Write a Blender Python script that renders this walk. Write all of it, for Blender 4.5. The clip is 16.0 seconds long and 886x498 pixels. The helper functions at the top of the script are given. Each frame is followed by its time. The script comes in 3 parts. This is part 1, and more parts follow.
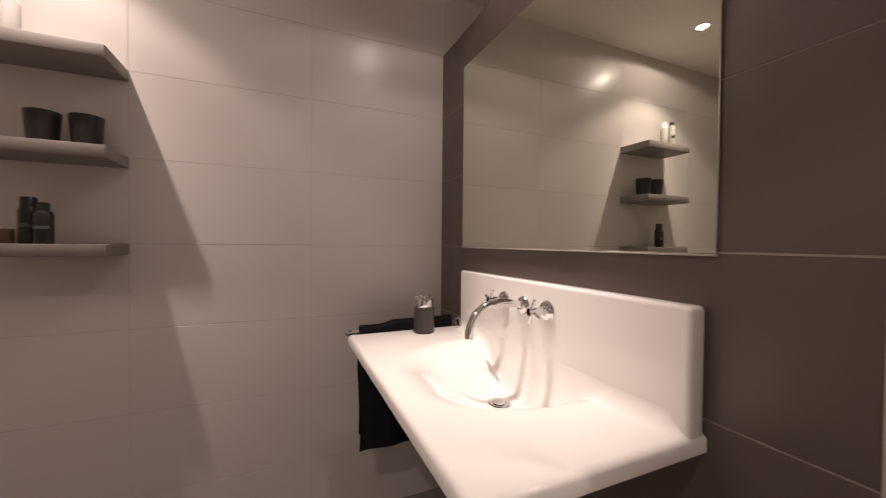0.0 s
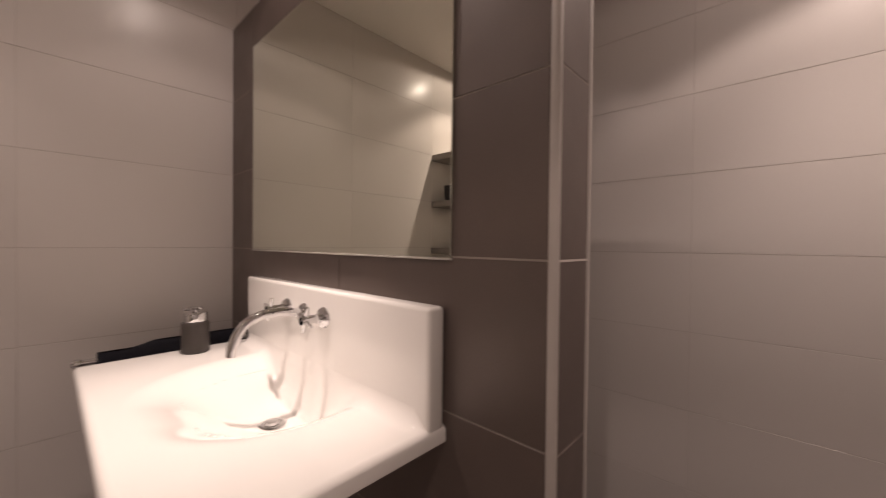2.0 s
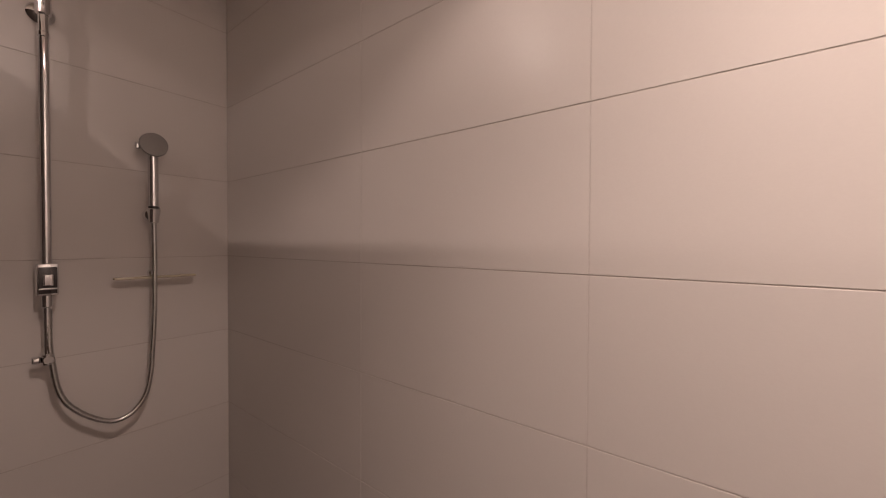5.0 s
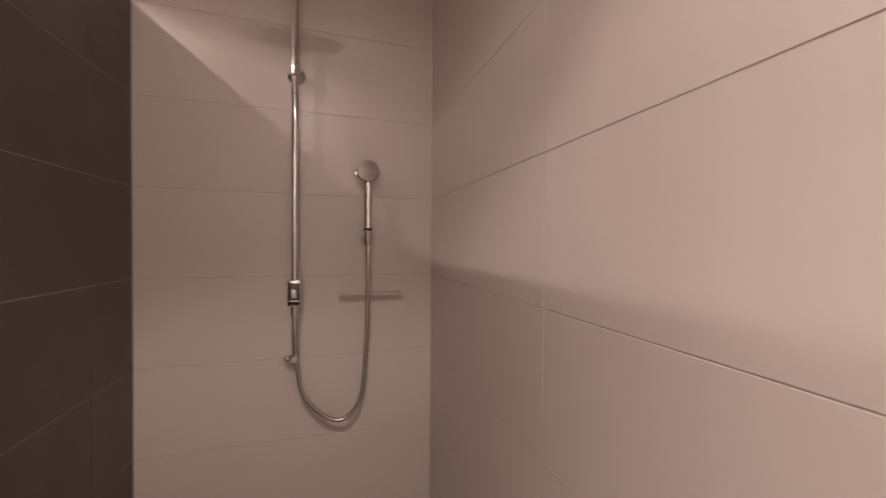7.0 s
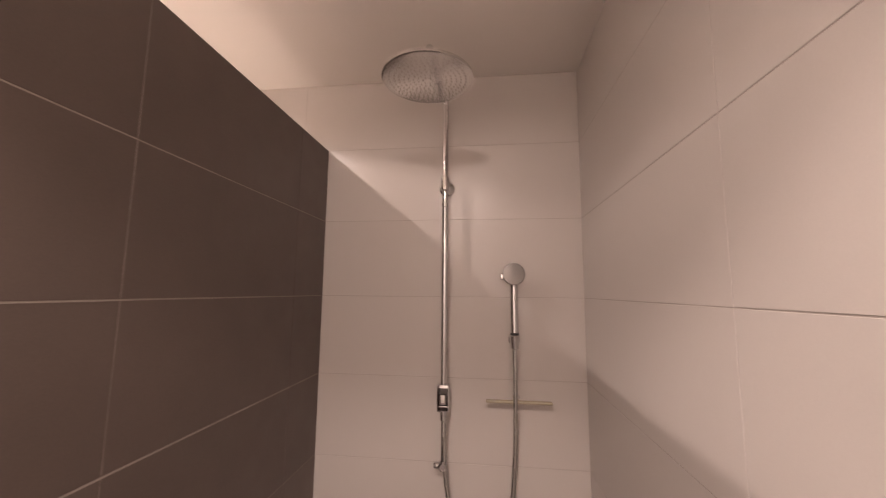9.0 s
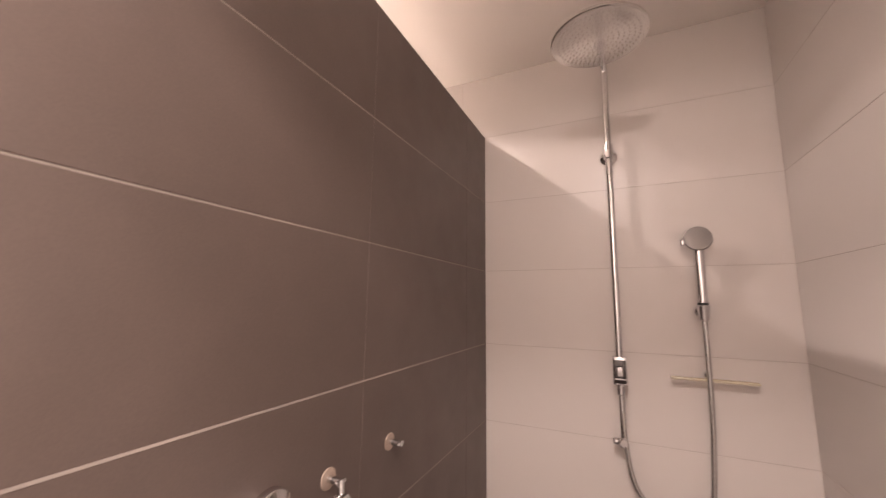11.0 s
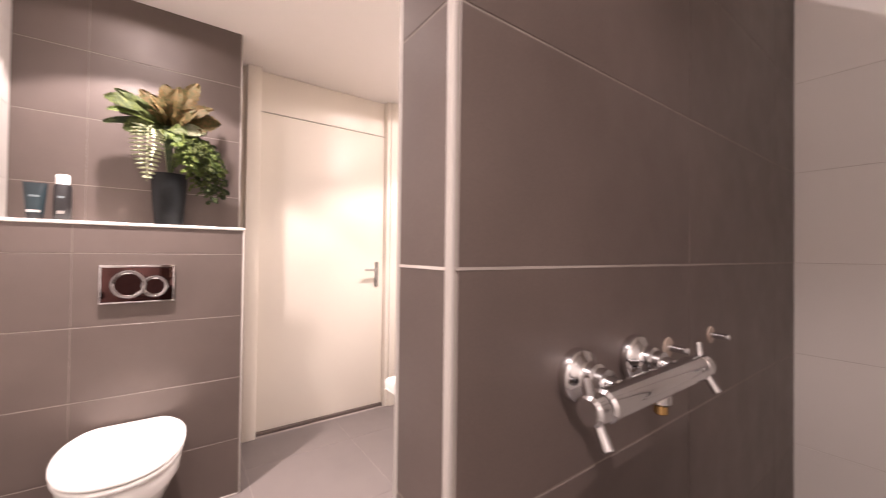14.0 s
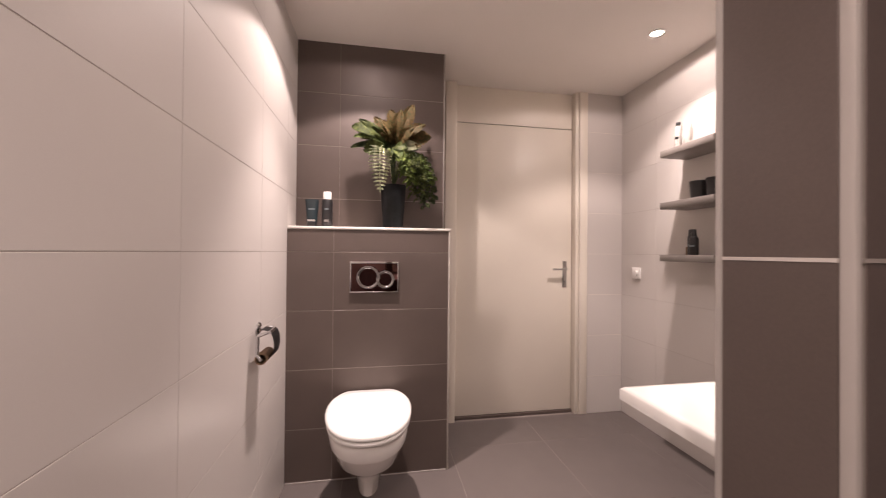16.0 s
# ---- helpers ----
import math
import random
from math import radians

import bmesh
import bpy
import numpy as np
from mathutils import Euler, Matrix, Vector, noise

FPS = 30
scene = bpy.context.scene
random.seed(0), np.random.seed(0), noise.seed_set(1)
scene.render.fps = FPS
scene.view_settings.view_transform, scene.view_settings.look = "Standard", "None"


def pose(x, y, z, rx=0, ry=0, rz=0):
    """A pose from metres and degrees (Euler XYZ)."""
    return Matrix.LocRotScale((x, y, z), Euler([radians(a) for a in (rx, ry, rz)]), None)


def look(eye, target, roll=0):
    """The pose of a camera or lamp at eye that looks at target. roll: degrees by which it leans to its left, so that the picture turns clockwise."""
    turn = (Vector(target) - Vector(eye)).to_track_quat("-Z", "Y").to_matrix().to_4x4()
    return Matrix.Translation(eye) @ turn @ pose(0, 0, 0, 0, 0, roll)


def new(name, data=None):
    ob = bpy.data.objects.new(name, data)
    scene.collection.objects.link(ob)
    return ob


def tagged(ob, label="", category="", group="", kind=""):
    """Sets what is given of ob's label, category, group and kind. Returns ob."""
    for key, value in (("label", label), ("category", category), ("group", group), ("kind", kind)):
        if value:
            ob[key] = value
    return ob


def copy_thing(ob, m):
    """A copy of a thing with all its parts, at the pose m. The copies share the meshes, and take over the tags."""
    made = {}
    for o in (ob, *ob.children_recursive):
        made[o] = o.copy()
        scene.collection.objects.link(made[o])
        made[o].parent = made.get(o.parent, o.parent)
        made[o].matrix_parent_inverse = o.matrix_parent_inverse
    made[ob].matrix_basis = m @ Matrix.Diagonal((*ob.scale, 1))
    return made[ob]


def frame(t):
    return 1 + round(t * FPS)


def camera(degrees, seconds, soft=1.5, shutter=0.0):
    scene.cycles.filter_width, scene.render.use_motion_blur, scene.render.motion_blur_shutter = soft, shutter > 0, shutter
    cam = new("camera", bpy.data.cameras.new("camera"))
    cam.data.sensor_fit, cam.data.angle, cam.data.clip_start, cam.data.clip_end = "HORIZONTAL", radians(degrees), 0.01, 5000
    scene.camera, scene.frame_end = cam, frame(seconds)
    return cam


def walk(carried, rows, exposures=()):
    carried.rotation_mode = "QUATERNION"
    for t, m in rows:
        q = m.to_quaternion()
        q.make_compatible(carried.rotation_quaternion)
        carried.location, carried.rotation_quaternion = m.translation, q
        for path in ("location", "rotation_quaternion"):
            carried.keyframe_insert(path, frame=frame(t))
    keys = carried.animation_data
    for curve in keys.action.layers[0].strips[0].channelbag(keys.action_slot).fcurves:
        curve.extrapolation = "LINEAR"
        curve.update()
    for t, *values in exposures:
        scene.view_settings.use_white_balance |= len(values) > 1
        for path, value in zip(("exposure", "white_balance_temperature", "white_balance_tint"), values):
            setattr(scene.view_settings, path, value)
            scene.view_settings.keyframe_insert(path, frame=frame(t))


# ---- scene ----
cam = camera(100.7, 16.0, soft=1.1, shutter=0.5)
PATH = [
    (0, (-0.696, -1.614, 1.183), (0.104, 0.219, 1.15), 0.5),
    (0.5, (-0.692, -1.63, 1.186), (0.3, 0.106, 1.148), 0.5),
    (1, (-0.646, -1.645, 1.19), (0.513, -0.022, 1.154), 0.5),
    (1.5, (-0.597, -1.658, 1.195), (0.698, -0.134, 1.16), 0.5),
    (2, (-0.525, -1.681, 1.194), (0.941, -0.322, 1.168), 0.6),
    (2.5, (-0.416, -1.732, 1.2), (1.189, -0.539, 1.162), 0.5),
    (3, (-0.245, -1.785, 1.206), (1.422, -0.681, 1.168), 0.2),
    (3.5, (-0.058, -1.789, 1.211), (1.614, -0.693, 1.17), 0.3),
    (3.7, (0.033, -1.771, 1.214), (1.709, -0.68, 1.172), 0.2),
    (5.8, (0.592, -1.502, 1.234), (1.964, -0.047, 1.208), 0.5),
    (6, (0.61, -1.48, 1.238), (1.895, 0.06, 1.212), 0.6),
    (6.5, (0.686, -1.475, 1.254), (1.664, 0.269, 1.229), 0.6),
    (7, (0.739, -1.441, 1.295), (1.323, 0.471, 1.262), 0.5),
    (7.5, (0.755, -1.374, 1.353), (1.043, 0.605, 1.328), 0.7),
    (8, (0.775, -1.359, 1.406), (0.875, 0.639, 1.414), 0.4),
    (8.6, (0.787, -1.389, 1.46), (0.681, 0.604, 1.598), 0.5),
    (9, (0.771, -1.414, 1.49), (0.538, 0.559, 1.72), 0.5),
    (11.4, (0.593, -1.506, 1.298), (-0.37, 0.224, 1.583), 0.5),
    (12, (0.566, -1.529, 1.243), (-0.573, 0.089, 1.539), 0.1),
    (12.5, (0.548, -1.553, 1.211), (-0.709, -0.02, 1.48), 0.1),
    (13.2, (0.518, -1.602, 1.188), (-0.91, -0.206, 1.298), 0.6),
    (13.6, (0.476, -1.632, 1.181), (-1.047, -0.337, 1.222), 0.6),
    (14, (0.44, -1.67, 1.187), (-1.189, -0.511, 1.211), 0.7),
    (14.5, (0.402, -1.709, 1.183), (-1.359, -0.762, 1.203), 0.6),
    (15.2, (0.368, -1.764, 1.178), (-1.533, -1.143, 1.196), 0.6),
    (16, (0.348, -1.803, 1.174), (-1.621, -1.454, 1.191), 0.5),
]
EXPOSURE = [(0, -1.73, 6450, 10), (1.5, -1.73, 6450, 10), (2.5, -1.74, 6720, 12), (3.0, -1.54, 6700, 12), (3.5, -1.30, 6720, 13), (6.0, -0.60, 6740, 13), (7.5, -0.22, 6720, 13),
            (9.0, 0.17, 6670, 12), (11.4, 0.68, 6400, 11), (13.2, 0.57, 6180, 10), (14.5, -0.16, 6020, 10), (15.2, -0.50, 6130, 11), (16.0, -0.95, 6290, 12)]
walk(cam, [(t, look(eye, target, roll)) for t, eye, target, roll in PATH], EXPOSURE)

# ---- light: recessed downlights only, the room has no window ----
world = bpy.data.worlds.new("world")
world.use_nodes = True
world.node_tree.nodes["Background"].inputs[0].default_value = (0.5, 0.45, 0.4, 1)
world.node_tree.nodes["Background"].inputs[1].default_value = 0.02
scene.world = world

CEIL = 2.36
WARM = (1.0, 0.81, 0.735)
DOWNLIGHTS = [(-1.385, -0.34), (-0.212, -0.73), (0.60, -1.92), (-1.29, -1.85)]
# watts of each lamp's stray light, flood and beam
WATTS = [(19, 68, 175), (15, 20, 310), (24, 51, 138), (9, 98, 345)]
STRAY = [168, 145, 176, 165]
EDGE = [110, 120, 121, 112]
BEAM = [80, 48, 93, 71]
SOFT = [0.40, 0.28, 0.25, 0.15]
LENS = [(0.005, 0.010), (0.005, 0.005), (0.030, 0.005), (0.010, 0.024)]
for (lx, ly), watts, stray, edge, beam, soft, lens in zip(DOWNLIGHTS, WATTS, STRAY, EDGE, BEAM, SOFT, LENS):
    for watt, spread, blend, size in zip(watts, (stray, edge, beam), (0.15, soft, 1.0), (*lens, 0.02)):
        la = bpy.data.lights.new("downlight_beam", "SPOT")
        la.energy, la.color = watt, WARM
        la.spot_size, la.spot_blend, la.shadow_soft_size = radians(spread), blend, size
        lo = new("downlight_beam", la)
        lo.location = (lx, ly, CEIL - 0.012)


# ---- materials ----
def mat(name, color, rough=0.5, metal=0.0, vary=0.0, vscale=6.0, grain=0.0, gscale=400.0, bump=0.0, bscale=60.0,
        spread=0.0, rvary=0.0, coat=0.0, **extra):
    """Principled material with two scales of colour variation, per-piece variation and fine relief."""
    m = bpy.data.materials.new(name)
    m.use_nodes = True
    n, l = m.node_tree.nodes, m.node_tree.links
    b = n["Principled BSDF"]
    b.inputs["Base Color"].default_value = (*color, 1)
    b.inputs["Roughness"].default_value, b.inputs["Metallic"].default_value = rough, metal
    b.inputs["Coat Weight"].default_value = coat
    for key, value in extra.items():
        b.inputs[key.replace("_", " ")].default_value = value
    tc = n.new("ShaderNodeTexCoord")
    geo = n.new("ShaderNodeNewGeometry")

    def tex(scale, detail):
        t = n.new("ShaderNodeTexNoise")
        t.inputs["Scale"].default_value, t.inputs["Detail"].default_value = scale, detail
        l.new(geo.outputs["Position"], t.inputs["Vector"])
        return t.outputs["Fac"]

    def ranged(sock, lo, hi):
        r = n.new("ShaderNodeMapRange")
        r.inputs["From Min"].default_value, r.inputs["From Max"].default_value = 0.2, 0.8
        r.inputs["To Min"].default_value, r.inputs["To Max"].default_value = lo, hi
        l.new(sock, r.inputs["Value"])
        return r.outputs["Result"]

    factors = []
    if vary:
        factors.append(ranged(tex(vscale, 4), 1 - vary, 1 + vary))
    if grain:
        factors.append(ranged(tex(gscale, 2), 1 - grain, 1 + grain))
    if spread:
        oi = n.new("ShaderNodeObjectInfo")
        r = n.new("ShaderNodeMapRange")
        r.inputs["To Min"].default_value, r.inputs["To Max"].default_value = 1 - spread, 1 + spread
        l.new(oi.outputs["Random"], r.inputs["Value"])
        factors.append(r.outputs["Result"])
    if factors:
        f = factors[0]
        for g in factors[1:]:
            mul = n.new("ShaderNodeMath")
            mul.operation = "MULTIPLY"
            l.new(f, mul.inputs[0]), l.new(g, mul.inputs[1])
            f = mul.outputs[0]
        sc = n.new("ShaderNodeVectorMath")
        sc.operation = "SCALE"
        sc.inputs[0].default_value = color
        l.new(f, sc.inputs["Scale"])
        l.new(sc.outputs["Vector"], b.inputs["Base Color"])
    if rvary:
        l.new(ranged(tex(vscale * 1.7, 5), max(0.02, rough - rvary), rough + rvary), b.inputs["Roughness"])
    if bump:
        bp = n.new("ShaderNodeBump")
        bp.inputs["Strength"].default_value, bp.inputs["Distance"].default_value = bump, 0.002
        l.new(tex(bscale, 3), bp.inputs["Height"])
        l.new(bp.outputs["Normal"], b.inputs["Normal"])
    return m


LIGHT_TILE = mat("light_tile", (0.59, 0.552, 0.522), 0.29, grain=0.02, gscale=420, spread=0.014, Specular_IOR_Level=0.36)
DARK_TILE = mat("dark_tile", (0.081, 0.061, 0.053), 0.48, Specular_IOR_Level=0.7, IOR=1.6, Specular_Tint=(1.0, 0.90, 0.86, 1), vary=0.11, vscale=7, grain=0.10, gscale=330, spread=0.04, bump=0.045, bscale=180, rvary=0.06)
FLOOR_TILE = mat("floor_tile", (0.128, 0.108, 0.101), 0.48, vary=0.06, vscale=4, grain=0.06, gscale=240, spread=0.03, bump=0.10, bscale=160, rvary=0.07)
GROUT_LIGHT = mat("grout_grey", (0.46, 0.412, 0.382), 0.9, vary=0.15, vscale=9, bump=0.3, bscale=300)
GROUT_DARK = mat("grout_pale", (0.27, 0.235, 0.21), 0.9, vary=0.18, vscale=7, bump=0.3, bscale=300)
GROUT_FLOOR = mat("grout_floor", (0.26, 0.222, 0.204), 0.9, vary=0.2, vscale=9, bump=0.3, bscale=300)
CEILING = mat("ceiling_paint", (0.78, 0.735, 0.69), 0.85, vary=0.02, vscale=2, grain=0.02, bump=0.25, bscale=220)
PAINT = mat("cream_paint", (0.78, 0.72, 0.63), 0.38, vary=0.02, vscale=3, bump=0.05, bscale=30)
LEDGE_WHITE = mat("ledge_white", (0.78, 0.74, 0.69), 0.4, vary=0.03, vscale=12)
TRIM = mat("white_trim", (0.41, 0.375, 0.345), 0.42, vary=0.05, vscale=14)
CERAMIC = mat("white_ceramic", (0.86, 0.835, 0.80), 0.07, vary=0.01, coat=0.4)
PLASTIC = mat("white_plastic", (0.85, 0.83, 0.80), 0.18, vary=0.01)
CHROME = mat("chrome", (0.72, 0.72, 0.73), 0.05, 1.0, rvary=0.03, vscale=20)
SATIN = mat("satin_chrome", (0.75, 0.74, 0.72), 0.22, 1.0, rvary=0.05, vscale=30)
HOSE = mat("metal_hose", (0.55, 0.54, 0.53), 0.25, 1.0)
SHELF = mat("grey_shelf", (0.21, 0.185, 0.168), 0.5, vary=0.05, vscale=8, grain=0.05)
BLACK = mat("black_plastic", (0.016, 0.015, 0.016), 0.35, vary=0.1, vscale=20)
DARK_CUP = mat("black_ceramic", (0.016, 0.014, 0.014), 0.42, Specular_IOR_Level=0.35, vary=0.1, vscale=20)
NAVY = mat("dark_towel", (0.018, 0.018, 0.026), 0.95, vary=0.2, vscale=40, grain=0.3, gscale=900, bump=0.8, bscale=700)
BROWN = mat("dispenser_brown", (0.042, 0.035, 0.031), 0.4, vary=0.1, vscale=30)
MIRROR = mat("mirror_glass", (0.80, 0.82, 0.73), 0.0, 1.0)
GAP_SHADE = mat("gap_shade", (0.03, 0.026, 0.024), 0.8, vary=0.2, vscale=30)
VASE = mat("vase_dark", (0.008, 0.009, 0.010), 0.62, Specular_IOR_Level=0.22, vary=0.3, vscale=40, bump=0.3, bscale=50)
def leaf_mat(name, c1, c2, scale):
    """Leaf blade mottled between two colours, with veins of fine grain."""
    m = mat(name, c1, 0.66, bump=0.6, bscale=150)
    n, l = m.node_tree.nodes, m.node_tree.links
    t, r = n.new("ShaderNodeTexNoise"), n.new("ShaderNodeValToRGB")
    t.inputs["Scale"].default_value, t.inputs["Detail"].default_value = scale, 6
    g = n.new("ShaderNodeNewGeometry")
    l.new(g.outputs["Position"], t.inputs["Vector"])
    r.color_ramp.elements[0].position, r.color_ramp.elements[1].position = 0.36, 0.64
    r.color_ramp.elements[0].color, r.color_ramp.elements[1].color = (*c1, 1), (*c2, 1)
    l.new(t.outputs["Fac"], r.inputs["Fac"])
    l.new(r.outputs["Color"], n["Principled BSDF"].inputs["Base Color"])
    return m


LEAF = leaf_mat("leaf_green", (0.042, 0.060, 0.010), (0.100, 0.122, 0.022), 60)
LEAF_FRESH = leaf_mat("leaf_fresh", (0.075, 0.115, 0.018), (0.170, 0.215, 0.045), 50)
LEAF_BROWN = leaf_mat("leaf_bronze", (0.078, 0.076, 0.018), (0.180, 0.105, 0.036), 75)
LEAF_PALE = leaf_mat("leaf_pale", (0.30, 0.34, 0.19), (0.50, 0.50, 0.34), 60)
LEAF_DEEP = leaf_mat("leaf_deep", (0.024, 0.042, 0.012), (0.065, 0.085, 0.022), 40)
TUBE = mat("tube_teal", (0.010, 0.020, 0.025), 0.3, vary=0.1, vscale=30)
LABEL = mat("label_print", (0.14, 0.17, 0.18), 0.5)
CLEAR = mat("clear_plastic", (0.85, 0.84, 0.80), 0.12, Transmission_Weight=0.75, IOR=1.45)
DISH = mat("soap_dish_glass", (0.74, 0.66, 0.50), 0.25, Transmission_Weight=0.35, IOR=1.45)
PLATE = mat("smoked_plate", (0.092, 0.046, 0.043), 0.06, 1.0, vary=0.1, vscale=20)
BUTTON = mat("smoked_button", (0.048, 0.023, 0.022), 0.04, 1.0, vary=0.15, vscale=40)
REFLECTION_BLACK = mat("reflection_black", (0.016, 0.009, 0.009), 0.06, coat=0.6)
RING = mat("ring_chrome", (0.38, 0.36, 0.36), 0.08, 1.0, rvary=0.03, vscale=30)
BRASS = mat("brass", (0.62, 0.40, 0.16), 0.25, 1.0)
KRAFT = mat("kraft_card", (0.24, 0.155, 0.095), 0.8, vary=0.1, vscale=30)
DISC = mat("beige_disc", (0.34, 0.27, 0.22), 0.5, vary=0.15, vscale=60)
SPRAY = mat("spray_grey", (0.20, 0.185, 0.175), 0.32, 0.5)
SEAL = mat("pale_sealant", (0.54, 0.49, 0.45), 0.7, vary=0.15, vscale=12)
NOZZLE = mat("nozzle_grey", (0.34, 0.31, 0.29), 0.5)
GLOW = bpy.data.materials.new("lamp_glow")
GLOW.use_nodes = True
GLOW.node_tree.nodes["Principled BSDF"].inputs["Emission Color"].default_value = (1, 0.88, 0.74, 1)
GLOW.node_tree.nodes["Principled BSDF"].inputs["Emission Strength"].default_value = 30


# ---- mesh helpers ----
def part(name, bm, material, parent=None, label="", at=None, sharp=38):
    me = bpy.data.meshes.new(name)
    bmesh.ops.recalc_face_normals(bm, faces=bm.faces[:])
    bm.to_mesh(me)
    bm.free()
    me.shade_smooth()
    me.set_sharp_from_angle(angle=radians(sharp))
    me.materials.append(material)
    ob = new(name, me)
    ob.parent = parent
    if at:
        ob.location = at
    return tagged(ob, label)


def thing(name, at, label, category, group="", kind="", rz=0):
    ob = new(name)
    ob.empty_display_size = 0.05
    ob.matrix_basis = pose(*at, 0, 0, rz)
    return tagged(ob, label, category, group, kind)


def box(x0, x1, y0, y1, z0, z1, bevel=0.0, seg=2, bm=None):
    b2 = bmesh.new()
    bmesh.ops.create_cube(b2, size=1, matrix=Matrix.Translation(((x0 + x1) / 2, (y0 + y1) / 2, (z0 + z1) / 2))
                          @ Matrix.Diagonal((abs(x1 - x0), abs(y1 - y0), abs(z1 - z0), 1)))
    if bevel:
        bmesh.ops.bevel(b2, geom=b2.edges[:], offset=bevel, segments=seg, profile=0.5, affect="EDGES")
    return merge(bm, b2)


def merge(bm, b2):
    if bm is None:
        return b2
    me = bpy.data.meshes.new("tmp")
    b2.to_mesh(me)
    b2.free()
    bm.from_mesh(me)
    bpy.data.meshes.remove(me)
    return bm


def lathe(profile, seg=28, at=(0, 0, 0), axis="z", sx=1.0, sy=1.0, bm=None):
    """Turns (radius, height) pairs about an axis through at; sx, sy squash the round."""
    b2 = bmesh.new()
    turn = {"z": Matrix.Identity(4), "x": pose(0, 0, 0, 0, 90, 0), "y": pose(0, 0, 0, -90, 0, 0)}[axis]
    m = Matrix.Translation(at) @ turn
    rings = []
    for r, h in profile:
        if r < 1e-6:
            rings.append([b2.verts.new(m @ Vector((0, 0, h)))])
        else:
            rings.append([b2.verts.new(m @ Vector((r * sx * math.cos(a), r * sy * math.sin(a), h)))
                          for a in (2 * math.pi * i / seg for i in range(seg))])
    for a, b in zip(rings, rings[1:]):
        for i in range(seg):
            j = (i + 1) % seg
            if len(a) == 1 and len(b) == 1:
                continue
            if len(a) == 1:
                b2.faces.new((a[0], b[i], b[j]))
            elif len(b) == 1:
                b2.faces.new((a[i], b[0], a[j]))
            else:
                b2.faces.new((a[i], b[i], b[j], a[j]))
    for ring in (rings[0], rings[-1]):
        if len(ring) > 2:
            b2.faces.new(ring)
    return merge(bm, b2)


def rod(p0, p1, r, seg=16, bm=None, r1=None):
    """A round bar with slightly broken edges from p0 to p1."""
    p0, p1 = Vector(p0), Vector(p1)
    d = p1 - p0
    L = d.length
    r1 = r if r1 is None else r1
    e = min(r, r1) * 0.2
    b2 = lathe([(0, 0), (r - e, 0), (r, e), (r1, L - e), (r1 - e, L), (0, L)], seg)
    b2.transform(Matrix.Translation(p0) @ d.to_track_quat("Z", "Y").to_matrix().to_4x4())
    return merge(bm, b2)


def smooth_path(points, steps=8):
    """Catmull-Rom through the points."""
    P = [Vector(p) for p in points]
    P = [2 * P[0] - P[1]] + P + [2 * P[-1] - P[-2]]
    out = []
    for i in range(1, len(P) - 2):
        a, b, c, d = P[i - 1:i + 3]
        for s in range(steps):
            t = s / steps
            out.append(0.5 * ((2 * b) + (c - a) * t + (2 * a - 5 * b + 4 * c - d) * t * t + (3 * b - a - 3 * c + d) * t ** 3))
    return out + [P[-2]]


def tube(points, r, seg=12, bm=None, ridged=0.0):
    b2 = bmesh.new()
    rings = []
    n = len(points)
    up = Vector((0.3, 0.9, 0.1))
    for i, p in enumerate(points):
        d = (points[min(i + 1, n - 1)] - points[max(i - 1, 0)]).normalized()
        u = (up - d * up.dot(d)).normalized()
        v = d.cross(u)
        rr = r[i] if isinstance(r, list) else r
        rr *= 1 + ridged * (i % 2)
        rings.append([b2.verts.new(p + rr * (math.cos(a) * u + math.sin(a) * v)) for a in (2 * math.pi * k / seg for k in range(seg))])
    for a, b in zip(rings, rings[1:]):
        for k in range(seg):
            j = (k + 1) % seg
            b2.faces.new((a[k], a[j], b[j], b[k]))
    b2.faces.new(rings[0]), b2.faces.new(rings[-1])
    return merge(bm, b2)


# ---- the large structure ----
X_DOOR, X_FRONT, X_OUT = -2.18, -2.13, 1.13      # door leaf plane, tiled strip beside it, far shower wall
Y_SOUTH, Y_NORTH = -2.255, 0.0
P0, P1, P_END, P_TOP = 0.0, 0.120, -1.432, 2.07   # partition between basin and shower
BOX_F, BOX_B, BOX_S, BOX_TOP = -1.612, -1.81, -1.42, 1.287
G, GD = 0.0010, 0.0010                           # depth of the joints, light and dark tiles

structures = {}


def structure(name, bm, material, label, category):
    ob = part(name, bm, material)
    structures[name] = ob
    return tagged(ob, label, category, kind="structure")


structure("floor", box(-2.4, 1.3, -2.45, 0.2, -0.12, -G), GROUT_FLOOR, "grey-brown square floor tiles with narrow pale joints", "floor")
structure("ceiling", box(-2.3, 1.2, -2.35, 0.1, CEIL, CEIL + 0.12), CEILING, "smooth matt white painted ceiling with recessed downlights", "ceiling")
structure("wall_north", box(-2.3, 1.3, Y_NORTH + G, 0.15, -0.1, 2.45), GROUT_LIGHT, "wall of large glossy off-white tiles with thin grey joints", "wall")
structure("wall_east", box(X_OUT + G, 1.28, Y_SOUTH - 0.1, 0.0, -0.1, 2.45), GROUT_LIGHT, "shower wall of large off-white tiles with thin joints", "wall")
structure("wall_south", box(-2.3, X_OUT, Y_SOUTH - 0.15, Y_SOUTH - G, -0.1, 2.45), GROUT_LIGHT, "wall of large off-white tiles beside the toilet", "wall")
D_L, D_R, D_TOP = -1.272, -0.381, 2.097          # door opening
bm = box(X_DOOR - 0.16, X_DOOR - 0.004, Y_SOUTH, -1.352, -0.1, 2.45)
